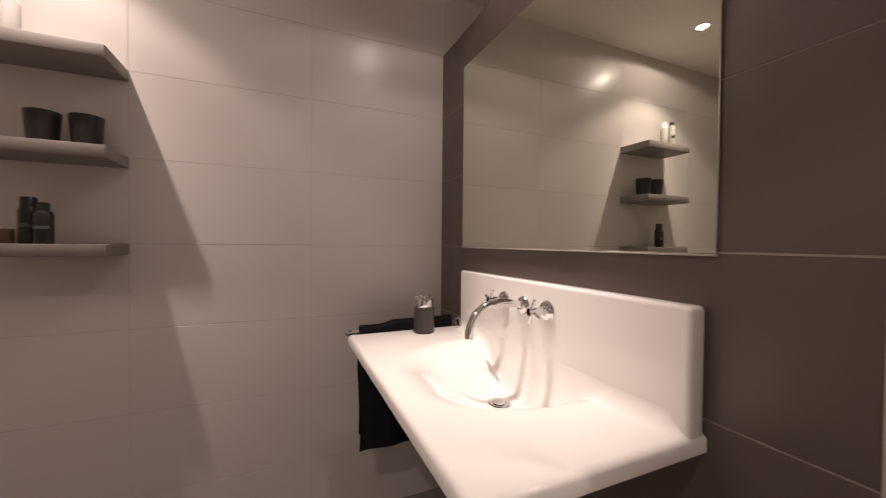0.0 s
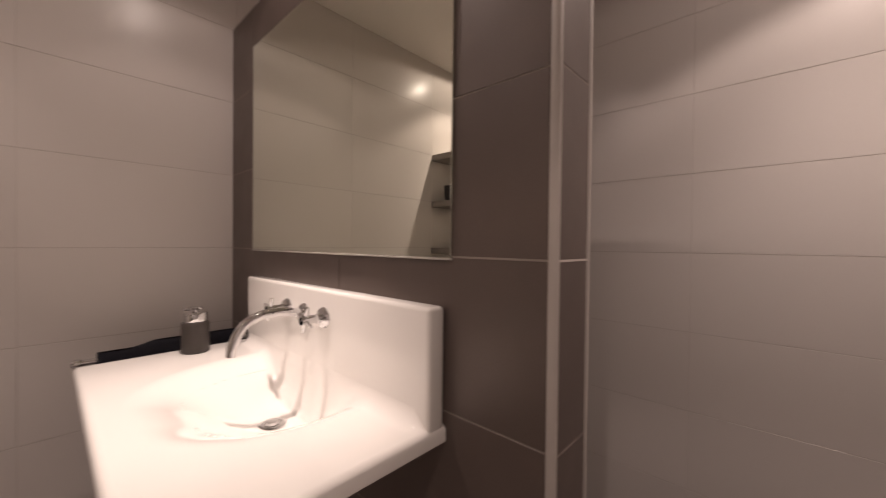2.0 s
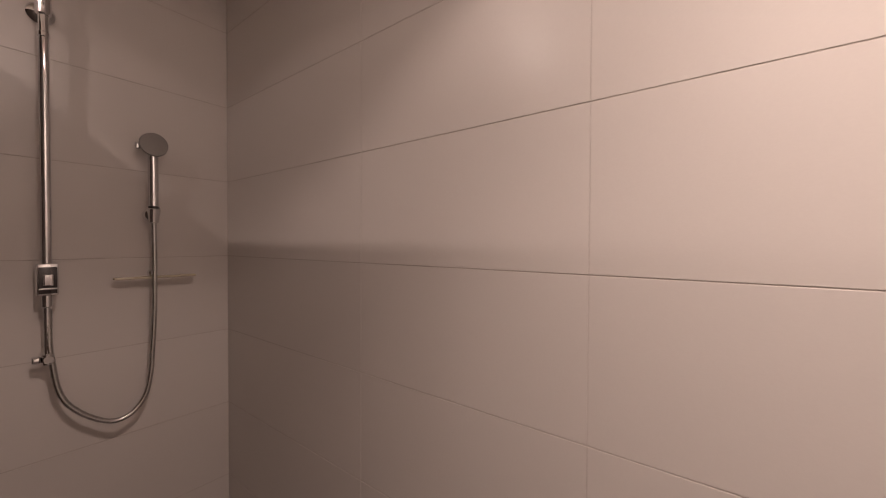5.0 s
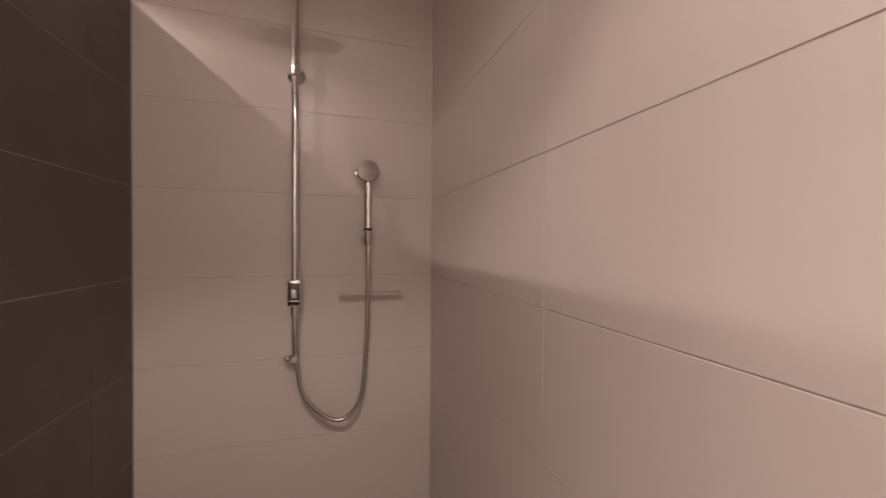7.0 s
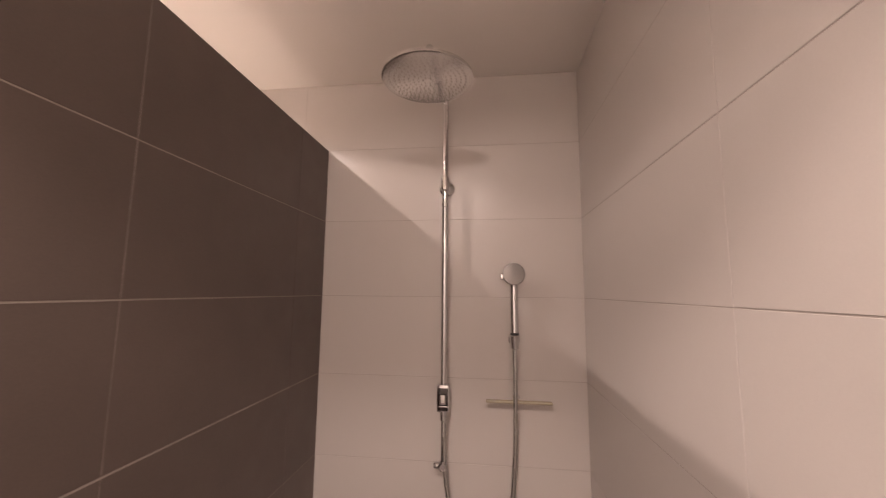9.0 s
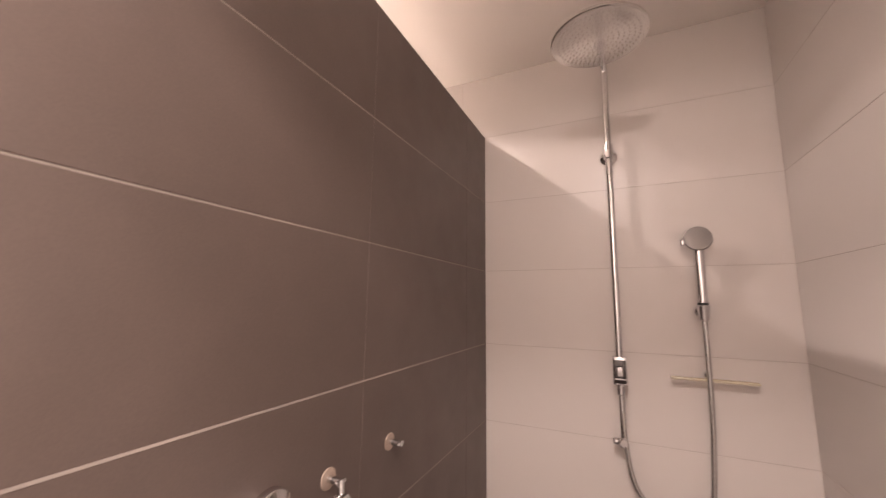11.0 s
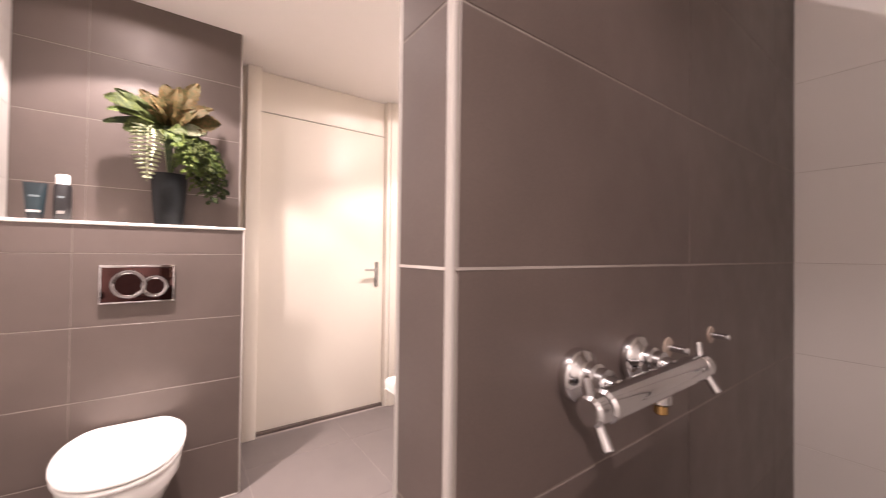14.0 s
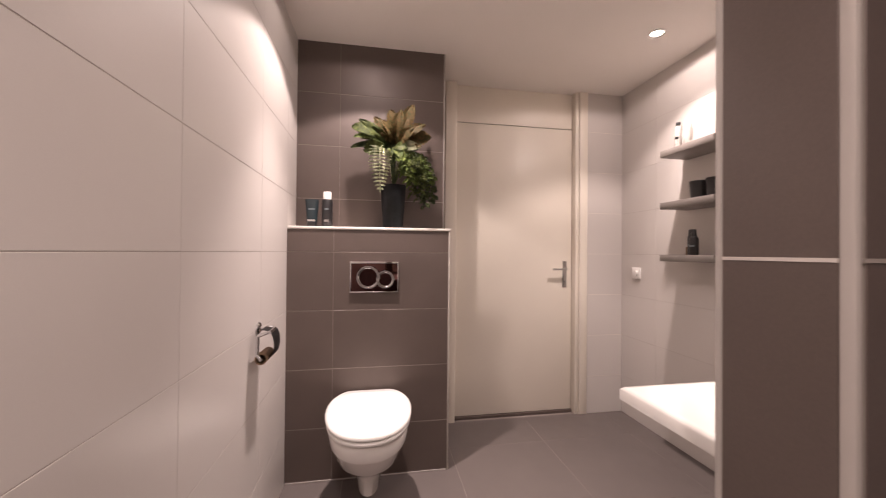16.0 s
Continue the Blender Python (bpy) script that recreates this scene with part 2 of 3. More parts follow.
box(X_DOOR - 0.16, X_FRONT - G, -0.288, 0.0, -0.1, 2.45, bm=bm)
structure("wall_west", bm, PAINT, "cream painted wall around the door", "wall")
structure("partition_wall", box(P0 + GD, P1 - GD, P_END + GD, GD, -0.05, P_TOP - 0.001), GROUT_DARK,
          "dark brown tiled partition with pale joints, ending below the ceiling", "wall")
bm = box(X_DOOR - 0.003, BOX_F - GD, Y_SOUTH, BOX_S - 0.002, -0.05, BOX_TOP)
box(X_DOOR - 0.003, BOX_B - GD, Y_SOUTH, BOX_S - 0.002, BOX_TOP, 2.45, bm=bm)
structure("toilet_wall", bm, GROUT_DARK, "boxed-out toilet wall of dark brown tiles with a ledge", "wall")

# white ledge on the toilet box and pale corner strips
structure("ledge_trim", box(BOX_B - 0.002, BOX_F + 0.006, Y_SOUTH + 0.002, BOX_S + 0.004, BOX_TOP, BOX_TOP + 0.014, 0.003), LEDGE_WHITE, "white ledge capping the boxed-out toilet wall", "ledge")
for i, (x0, x1, y1) in enumerate(((P0 - 0.0025, P0 + 0.005, P_END + 0.016), (P1 - 0.0105, P1 + 0.0008, P_END + 0.006))):
    structure(f"trim_{i + 1}", box(x0, x1, P_END - 0.0012, y1, 0.001, P_TOP + 0.001, 0.002), TRIM, "pale corner strip on the end of the dark partition", "trim")
for i, (x0, z0, z1) in enumerate(((BOX_F, 0.0, BOX_TOP), (BOX_B, BOX_TOP + 0.014, CEIL))):
    structure(f"trim_{i + 3}", box(x0 - 0.008, x0 + 0.0025, BOX_S - 0.004, BOX_S + 0.003, z0 + 0.001, z1 - 0.001, 0.002), TRIM, "pale corner strip on the edge of the toilet wall", "trim")
structure("trim_5", box(BOX_F - 0.001, BOX_F + 0.004, Y_SOUTH + 0.003, BOX_S - 0.011, 0.0005, 0.006, 0.001), TRIM, "pale sealant line at the foot of the toilet wall", "trim")

for i, (x0, x1, y0, y1) in enumerate(((P0 - 0.0006, P0 + 0.0006, P_END + 0.017, -0.002), (P1 - 0.0006, P1 + 0.0006, P_END + 0.007, -0.002), (P0 + 0.006, P1 - 0.0115, P_END - 0.0006, P_END + 0.0006))):
    structure(f"joint_{i + 1}", box(x0, x1, y0, y1, 1.1682, 1.1718), SEAL if i == 2 else GROUT_DARK, "pale sealed joint between the dark partition tiles", "joint")

# ---- door with frame and panel above ----
door = thing("door_1", (X_DOOR, (D_L + D_R) / 2, 0), "closed smooth cream flush door with a chrome lever handle", "door", kind="structure")
hw = (D_R - D_L) / 2
part("door_leaf", box(-0.04, 0.0, -hw + 0.003, hw - 0.003, 0.022, D_TOP - 0.004, 0.002), PAINT, door)
part("top_panel", box(-0.04, -0.002, -hw + 0.003, hw - 0.003, D_TOP + 0.002, CEIL - 0.002, 0.002), PAINT, door, "cream panel above the door")
# dark block filling the doorway, its colour stands for shade in the gaps
part("door_gap", box(-0.12, -0.012, -hw, hw, 0.0, CEIL - 0.001), GAP_SHADE, door, "added dark block that paints the shade in the gaps round the door")
part("threshold", box(-0.03, 0.014, -hw + 0.001, hw - 0.001, -0.002, 0.020, 0.003), DARK_TILE, door, "dark threshold strip under the door")
part("frame_jamb", box(-0.05, 0.050, hw, hw + 0.028, 0.0, CEIL - 0.001, 0.004), PAINT, door)
part("frame_jamb", box(-0.05, 0.062, hw + 0.0285, hw + 0.0925, 0.0, CEIL - 0.001, 0.006), PAINT, door)
part("frame_jamb", box(-0.05, 0.050, -hw - 0.08, -hw, 0.0, CEIL - 0.001, 0.004), PAINT, door)
hy = hw - 0.058
plate = part("handle_plate", box(0.0, 0.007, hy - 0.017, hy + 0.017, 0.925, 1.115, 0.003), SATIN, door, "satin chrome backplate")
bm = tube(smooth_path([(0.006, hy, 1.058), (0.035, hy, 1.058), (0.048, hy - 0.008, 1.058), (0.05, hy - 0.03, 1.058), (0.048, hy - 0.115, 1.056)], 6), 0.0085)
part("lever", bm, SATIN, plate)
part("lock_turn", lathe([(0, 0), (0.009, 0), (0.009, 0.012), (0, 0.014)], 16, (0.006, hy, 0.965), "x"), SATIN, plate)

# ---- mirror ----
mirror = thing("wall_mirror", (P0, -0.728, 1.168), "frameless rectangular mirror on the dark partition", "mirror")
part("glass", box(-0.0065, -0.0005, -0.492, 0.492, 0.0, 0.746, 0.0012, 1), MIRROR, mirror)
part("lower_edge", box(-0.009, -0.0005, -0.492, 0.492, -0.0045, -0.0005, 0.001, 1), TRIM, mirror, "thin bright strip under the glass")

# ---- washbasin ----
BZ, BL, BR, BX = 0.845, -0.255, -1.208, -0.477
basin = thing("washbasin", (0, (BL + BR) / 2, BZ), "wide white ceramic washbasin with a tall backsplash on the partition", "washbasin")
by = (BL - BR) / 2


def basin_slab():
    """Slab with a dished bowl, rounded rim and a thin underside."""
    b2 = bmesh.new()
    # stations from front to back, closer together in the cove
    us = [BX + (-0.088 - BX) * i / 46 for i in range(46)] + [-0.046 - 0.042 * (1 - i / 20) ** 2 for i in range(21)] + [-0.03, -0.0015]
    nx, ny = len(us) - 1, 110
    rim, thick = 0.0075, 0.032

    def sag(u, v):
        # deepest under the tap, rising gently to the front and the ends
        e = max(0.0, -0.046 - u)
        q = math.hypot(max(0.0, e - 0.09) / 0.29, max(0.0, abs(v + 0.02) - 0.05) / 0.24)
        return 0.0 if q >= 1 else -0.112 * (0.5 + 0.5 * math.cos(math.pi * q))

    def cove(u):
        e = -0.046 - u
        return 0.034 if e <= 0 else 0.0 if e >= 0.034 else 0.034 - math.sqrt(0.034 ** 2 - (0.034 - e) ** 2)

    def grid(top):
        rows = []
        for u in us:
            row = []
            for j in range(ny + 1):
                v = -by + 2 * by * j / ny
                z = sag(u, v) + (0.034 - sag(u, v)) / 0.034 * cove(u) * max(0.0, min(1.0, (by - 0.012 + v) / 0.03, (by - 0.038 - v) / 0.03)) if top else -thick + min(0.0, sag(u, v) * 1.15 - 0.004 if sag(u, v) < -0.035 else 0)
                if top:
                    d = min(u - BX, by - abs(v), 1)
                    if d < rim:
                        z -= rim - math.sqrt(max(0.0, rim * rim - (rim - d) ** 2))
                row.append(b2.verts.new((u, v, z)))
            rows.append(row)
        for a, b in zip(rows, rows[1:]):
            for j in range(ny):
                f = (a[j], a[j + 1], b[j + 1], b[j])
                b2.faces.new(f if top else f[::-1])
        return [rows[0][j] for j in range(ny + 1)] + [rows[i][ny] for i in range(1, nx + 1)] + [rows[nx][j] for j in range(ny - 1, -1, -1)] + [rows[i][0] for i in range(nx - 1, 0, -1)]
    t, u = grid(True), grid(False)
    for k in range(len(t)):
        j = (k + 1) % len(t)
        b2.faces.new((t[k], t[j], u[j], u[k]))
    return b2


part("basin", basin_slab(), CERAMIC, basin, sharp=60)
bm = box(-0.046, -0.0015, -by + 0.004, by - 0.045, -0.03, 0.230, 0.0095, 4)
part("backsplash", bm, CERAMIC, basin, "tall glossy white backsplash", sharp=60)
drain = part("drain", lathe([(0, -0.002), (0.031, -0.002), (0.033, 0.0015), (0.028, 0.004), (0.021, 0.003), (0.020, 0.001), (0, 0.001)], 28, (-0.140, -0.010, -0.1105)), CHROME, basin, "chrome drain ring")
part("drain_cap", lathe([(0, 0), (0.017, 0), (0.015, 0.006), (0, 0.0075)], 24, (-0.140, -0.010, -0.1075)), CHROME, drain)

# ---- wall-mounted basin tap: spout and two cross handles ----
TX, TY, TZ = -0.046, -0.725, 1.003
tap = thing("basin_tap", (TX, TY, TZ), "chrome three-hole wall tap with curved spout and cross handles", "tap")
ROSE = [(0, 0), (0.026, 0), (0.027, 0.003), (0.024, 0.009), (0.014, 0.013), (0.012, 0.022), (0, 0.022)]


def rose(bm=None, at=(0, 0, 0), k=1.0):
    """A rose that points to -x."""
    b2 = lathe([(r * k, h * k) for r, h in ROSE], 24)
    b2.transform(Matrix.Translation(at) @ pose(0, 0, 0, 0, -90, 0))
    return merge(bm, b2)


bm = tube(smooth_path([(0, 0, 0), (-0.06, 0, 0.010), (-0.115, 0, 0.008), (-0.155, 0, -0.012), (-0.178, 0, -0.05), (-0.183, 0, -0.082)], 7), 0.0115, 16)
part("spout", bm, CHROME, tap)
part("spout_rose", rose(), CHROME, tap)
for dy in (0.103, -0.104):
    hub = part("handle_rose", rose(at=(0, dy, 0.002)), CHROME, tap)
    bm = rod((-0.018, dy, 0.002), (-0.062, dy, 0.002), 0.011)
    for a in (20, 110, 200, 290):
        d = Vector((0, math.cos(radians(a)), math.sin(radians(a))))
        rod(Vector((-0.052, dy, 0.002)), Vector((-0.052, dy, 0.002)) + d * 0.034, 0.005, 10, bm, 0.0042)
    lathe([(0, 0), (0.012, 0), (0.012, 0.006), (0.008, 0.010), (0, 0.011)], 16, (-0.062, dy, 0.002), "x", bm=bm)
    part("cross_handle", bm, CHROME, hub)

# ---- soap dispenser ----
disp = thing("soap_dispenser", (-0.205, -0.315, BZ), "dark brown soap dispenser with chrome pump on the washbasin", "soap dispenser")
part("bottle", lathe([(0, 0), (0.036, 0), (0.039, 0.003), (0.038, 0.090), (0.035, 0.096), (0, 0.096)], 32), BROWN, disp)
part("collar", lathe([(0, 0.096), (0.031, 0.096), (0.032, 0.099), (0.032, 0.122), (0.029, 0.126), (0, 0.126)], 32), CHROME, disp)
bm = rod((0, 0, 0.126), (0, 0, 0.134), 0.008)
lathe([(0, 0.134), (0.019, 0.134), (0.020, 0.136), (0.018, 0.142), (0, 0.143)], 24, bm=bm)
rod((0, 0, 0.138), (-0.034, 0, 0.136), 0.0045, 10, bm)
part("pump_head", bm, CHROME, disp)

# ---- towel rail with a folded dark towel ----
rail = thing("towel_rail", (0, -0.195, 0.838), "chrome swing towel rail on the dark partition", "towel rail")
part("wall_plate", rose(at=(0, 0, 0), k=1.1), CHROME, rail)
part("bar", rod((-0.02, 0, 0), (-0.465, 0.0, 0.0), 0.009), CHROME, rail)
part("end_knob", lathe([(0, -0.012), (0.010, -0.011), (0.013, -0.004), (0.013, 0.006), (0.009, 0.012), (0, 0.013)], 20, (-0.468, 0, 0), "x"), CHROME, rail)


def towel_mesh():
    """A towel folded in two over the bar, with soft waves and thickness."""
    b2 = bmesh.new()
    prof = []
    for k in range(34):
        s = k / 33
        if s < 0.46:
            prof.append((-0.017, -0.47 * (1 - s / 0.46)))
        elif s < 0.54:
            a = math.pi * (s - 0.46) / 0.08
            prof.append((-0.017 * math.cos(a), 0.014 * math.sin(a)))
        else:
            prof.append((0.017, -0.42 * (s - 0.54) / 0.46))
    cols = []
    for i in range(29):
        x = -0.425 + 0.385 * i / 28
        cols.append([b2.verts.new((x + 0.004 * math.sin(z * 14), y + (0.006 * math.sin(x * 38 + z * 5) * min(1, -z * 6) if z < 0 else 0), z + 0.011 + (0.014 * min(1, max(0, (x + 0.34) / 0.05)) if z > -0.1 else 0)))
                     for y, z in prof])
    for a, b in zip(cols, cols[1:]):
        for k in range(33):
            b2.faces.new((a[k], a[k + 1], b[k + 1], b[k]))
    bmesh.ops.solidify(b2, geom=b2.faces[:], thickness=0.007)
    return b2


towel = part("hand_towel", towel_mesh(), NAVY, at=(0, -0.195, 0.838), sharp=70)
tagged(towel, "dark navy terry towel folded over the chrome rail", "towel")

# ---- shelves with bottles and cups ----
shelf_x0, shelf_x1, shelf_d = -1.537, -1.187, 0.188
shelf_z = (1.170, 1.470, 1.770)
s0 = part("wall_shelf", box(-0.175, 0.175, -shelf_d, -0.0005, -0.038, 0.0, 0.002), SHELF, at=((shelf_x0 + shelf_x1) / 2, 0, shelf_z[0]))
tagged(s0, "floating grey laminate wall shelf on off-white tiles", "shelf", "floating shelves above each other")
for z in shelf_z[1:]:
    copy_thing(s0, pose((shelf_x0 + shelf_x1) / 2, 0, z))

cup = part("cup", lathe([(0, 0), (0.033, 0), (0.036, 0.003), (0.043, 0.098), (0.0425, 0.1), (0.040, 0.1), (0.034, 0.008), (0, 0.006)], 36), DARK_CUP, at=(-1.365, -0.098, shelf_z[1]))
tagged(cup, "plain black tapered cup on the middle grey shelf", "cup", "black cups on the shelf")
copy_thing(cup, pose(-1.262, -0.098, shelf_z[1]))


def bottle(name, at, r, h, body, cap, label, neck=0.4, cap_h=0.03, print_mat=None, flat=1.0, cap_label=""):
    t = thing(name, at, label, "bottle")
    hb = h - cap_h
    part("body", lathe([(0, 0), (r * 0.92, 0), (r, r * 0.12), (r, hb - r * 0.5), (r * 0.85, hb - r * 0.12), (r * neck, hb), (0, hb)], 28, sy=flat), body, t)
    part("cap", lathe([(0, hb - 0.001), (r * max(neck, 0.55), hb - 0.001), (r * max(neck, 0.55), h - 0.004), (r * max(neck, 0.55) * 0.85, h), (0, h)], 24, sy=flat), cap, t, cap_label)
    if print_mat:
        b2 = bmesh.new()
        n = 8
        lo, hi = hb * 0.45, hb * 0.55
        pts = [(r * 1.012 * math.sin(a), -r * flat * 1.012 * math.cos(a)) for a in (radians(-55 + 110 * k / n) for k in range(n + 1))]
        rows = [[b2.verts.new((x, y, z)) for x, y in pts] for z in (lo, hi)]
        for k in range(n):
            b2.faces.new((rows[0][k], rows[0][k + 1], rows[1][k + 1], rows[1][k]))
        bmesh.ops.solidify(b2, geom=b2.faces[:], thickness=0.0006)
        part("print", b2, print_mat, t)
    return t


bottle("pump_bottle", (-1.50, -0.10, shelf_z[2]), 0.018, 0.165, CLEAR, BLACK, "slim clear spray bottle with a black cap on the top shelf", 0.7, 0.022, BLACK)
bottle("lotion_bottle", (-1.432, -0.10, shelf_z[2]), 0.021, 0.150, CLEAR, PLASTIC, "pale translucent lotion bottle with white cap on the top shelf", 0.8, 0.035)
bottle("shampoo_bottle", (-1.395, -0.105, shelf_z[0]), 0.024, 0.140, BLACK, BLACK, "black shampoo bottle on the lowest grey shelf", 0.8, 0.03, LABEL)
bottle("aftershave_bottle", (-1.343, -0.147, shelf_z[0]), 0.022, 0.122, DARK_CUP, BLACK, "squat black bottle on the lowest grey shelf", 0.6, 0.025, LABEL)
bx = part("perfume_box", box(-0.014, 0.014, -0.012, 0.012, 0, 0.045, 0.002), KRAFT, at=(-1.468, -0.055, shelf_z[0]))
tagged(bx, "small brown box on the lowest grey shelf", "box")

# ---- socket on the tiles ----
sock = thing("wall_socket", (-1.965, 0, 1.037), "white plastic wall socket on off-white tiles", "socket")
part("plate", box(-0.04, 0.04, -0.011, -0.0005, -0.04, 0.04, 0.004), PLASTIC, sock)
part("insert", lathe([(0.019, 0), (0.0215, 0), (0.0215, 0.003), (0.019, 0.003), (0.018, -0.006), (0, -0.006)], 24, (0, -0.0105, 0), "y"), PLASTIC, sock)

# ---- toilet ----
toilet = thing("toilet", (BOX_F, -1.835, 0), "white wall-hung ceramic toilet with closed lid on the dark tiled wall", "toilet")


def egg(L, w, back, square=0.55):
    """Outline of a seat: straight back, round front, from the wall (u=0) to L; a lower square gives a wider back edge."""
    pts = []
    for k in range(64):
        a = 2 * math.pi * k / 64
        c, s = math.cos(a), math.sin(a)
        u = L * (0.42 + 0.58 * c) if c > 0 else L * 0.42 * (1 - abs(c) ** (0.72 if square > 0.5 else 0.85))
        width = w * abs(s) ** (0.88 if c > 0 else square)
        if c < 0:
            width *= 1 - (1 - back) * (abs(c) ** 2.2)
        pts.append((u, math.copysign(width, s)))
    return pts


def loft(rings):
    b2 = bmesh.new()
    vs = [[b2.verts.new(p) for p in ring] for ring in rings]
    n = len(vs[0])
    for a, b in zip(vs, vs[1:]):
        for k in range(n):
            j = (k + 1) % n
            b2.faces.new((a[k], a[j], b[j], b[k]))
    b2.faces.new(vs[0][::-1]), b2.faces.new(vs[-1])
    return b2


def ring(L, w, back, z, x0=0.0, square=0.55):
    return [(x0 + u, v, z) for u, v in egg(L, w, back, square)]


part("bowl", loft([ring(0.285, 0.050, 0.9, 0.100), ring(0.330, 0.058, 0.9, 0.112), ring(0.345, 0.066, 0.9, 0.19), ring(0.375, 0.100, 0.95, 0.225), ring(0.44, 0.148, 0.95, 0.268),
                   ring(0.485, 0.172, 0.95, 0.338), ring(0.497, 0.178, 0.96, 0.350), ring(0.505, 0.181, 0.96, 0.408), ring(0.500, 0.177, 0.96, 0.416)]), CERAMIC, toilet, "rounded white ceramic bowl", sharp=60)
SQ = 0.2
part("seat", loft([ring(0.475, 0.181, 0.78, 0.419, 0.038, SQ), ring(0.482, 0.187, 0.78, 0.423, 0.036, SQ), ring(0.482, 0.187, 0.78, 0.432, 0.036, SQ), ring(0.476, 0.182, 0.78, 0.436, 0.038, SQ)]), PLASTIC, toilet, sharp=60)
part("lid", loft([ring(0.486, 0.180, 0.79, 0.4395, 0.021, SQ), ring(0.497, 0.192, 0.79, 0.443, 0.019, SQ), ring(0.497, 0.192, 0.79, 0.453, 0.019, SQ), ring(0.485, 0.180, 0.79, 0.460, 0.023, SQ), ring(0.37, 0.13, 0.74, 0.465, 0.075, SQ), ring(0.1, 0.03, 0.8, 0.467, 0.2, SQ)]), PLASTIC, toilet, "closed glossy white lid", sharp=60)
for v in (-0.085, 0.085):
    part("hinge", rod((0.030, v - 0.02, 0.438), (0.030, v + 0.02, 0.438), 0.011), CHROME, toilet)

# ---- flush plate ----
fp = thing("flush_plate", (BOX_F, -1.819, 1.041), "dark polished dual flush plate with chrome rims on dark tiles", "flush plate")
part("plate", box(0.0005, 0.010, -0.125, 0.125, -0.081, 0.081, 0.003), PLATE, fp, "dark red-brown polished face")
part("side_strip", box(0.0095, 0.0125, -0.125, -0.119, -0.074, 0.076, 0.001), CHROME, fp)
part("side_strip", box(0.0095, 0.0125, 0.119, 0.125, -0.074, 0.076, 0.001), CHROME, fp)
part("edge_strip", box(0.008, 0.014, -0.125, 0.125, 0.070, 0.081, 0.0015), CHROME, fp)
part("edge_strip", box(0.008, 0.014, -0.125, 0.125, -0.081, -0.074, 0.0015), CHROME, fp)


for dy, dz, r in ((-0.032, -0.002, 0.060), (0.056, -0.013, 0.047)):
    b = part("button", lathe([(0, 0.008), (r - 0.008, 0.008), (r - 0.006, 0.010), (r, 0.0105), (r, 0.006), (0, 0.006)], 44, (0.0038, dy, dz), "x"), BUTTON, fp, "round dark polished flush button")
    part("button_ring", lathe([(r - 0.014, 0.008), (r - 0.012, 0.0100), (r - 0.004, 0.0135), (r, 0.0125), (r + 0.002, 0.008), (r - 0.014, 0.008)], 44, (0.0034, dy, dz), "x"), RING, b)

# ---- paper holder ----
ph = thing("toilet_roll_holder", (-1.135, Y_SOUTH, 0.876), "chrome toilet roll holder with dark cover on the tiled wall", "roll holder")
part("wall_plate", lathe([(0, 0), (0.022, 0), (0.023, 0.004), (0.019, 0.009), (0, 0.009)], 24, (-0.035, 0.0005, 0.0), "y"), CHROME, ph)
part("arm", tube(smooth_path([(-0.035, 0.008, 0), (-0.035, 0.050, 0), (-0.028, 0.062, 0), (0.0, 0.066, 0), (0.055, 0.066, 0)], 6), 0.0065), CHROME, ph)
bm = bmesh.new()
rows = []
for k in range(15):
    a = radians(100 - 190 * k / 14)
    y, z = (0.052 + 0.026 * math.cos(a), -0.050 + 0.054 * math.sin(a)) if k > 2 else (0.030 + 0.009 * k, 0.006 - 0.001 * k)
    rows.append([bm.verts.new((x, y, z)) for x in (-0.050, 0.040)])
for a, b in zip(rows, rows[1:]):
    bm.faces.new((a[0], a[1], b[1], b[0]))
bmesh.ops.solidify(bm, geom=bm.faces[:], thickness=0.002)
part("cover", bm, BLACK, ph, "dark polished cover flap")
part("core", lathe([(0.017, -0.05), (0.021, -0.05), (0.021, 0.05), (0.017, 0.05), (0.017, -0.05)], 24, (0, 0.036, -0.098), "x"), KRAFT, ph, "nearly used-up cardboard roll core")
part("bar", rod((-0.052, 0.036, -0.098), (0.058, 0.036, -0.098), 0.006), CHROME, ph)
part("bracket", rod((0.056, 0.022, -0.078), (0.056, 0.039, -0.098), 0.006), CHROME, ph)
part("top_link", rod((0.052, 0.026, -0.014), (0.052, 0.062, 0.0), 0.006), CHROME, ph)
part("hanger", rod((0.052, 0.026, -0.012), (0.056, 0.026, -0.078), 0.006), CHROME, ph)

# ---- vase with artificial plants on the ledge ----
LEDGE = BOX_TOP + 0.014
vase = thing("plant_vase", (-1.715, -1.742, LEDGE), "dark tapered vase of artificial bronze and green leaves on the ledge", "plant")
part("vase", lathe([(0, 0), (0.040, 0), (0.045, 0.006), (0.052, 0.12), (0.057, 0.235), (0.059, 0.24), (0.054, 0.24), (0.048, 0.12), (0.040, 0.012), (0, 0.012)], 36, (0, 0.020, 0), sx=1.1, sy=1.22), VASE, vase)
rng = random.Random(4)


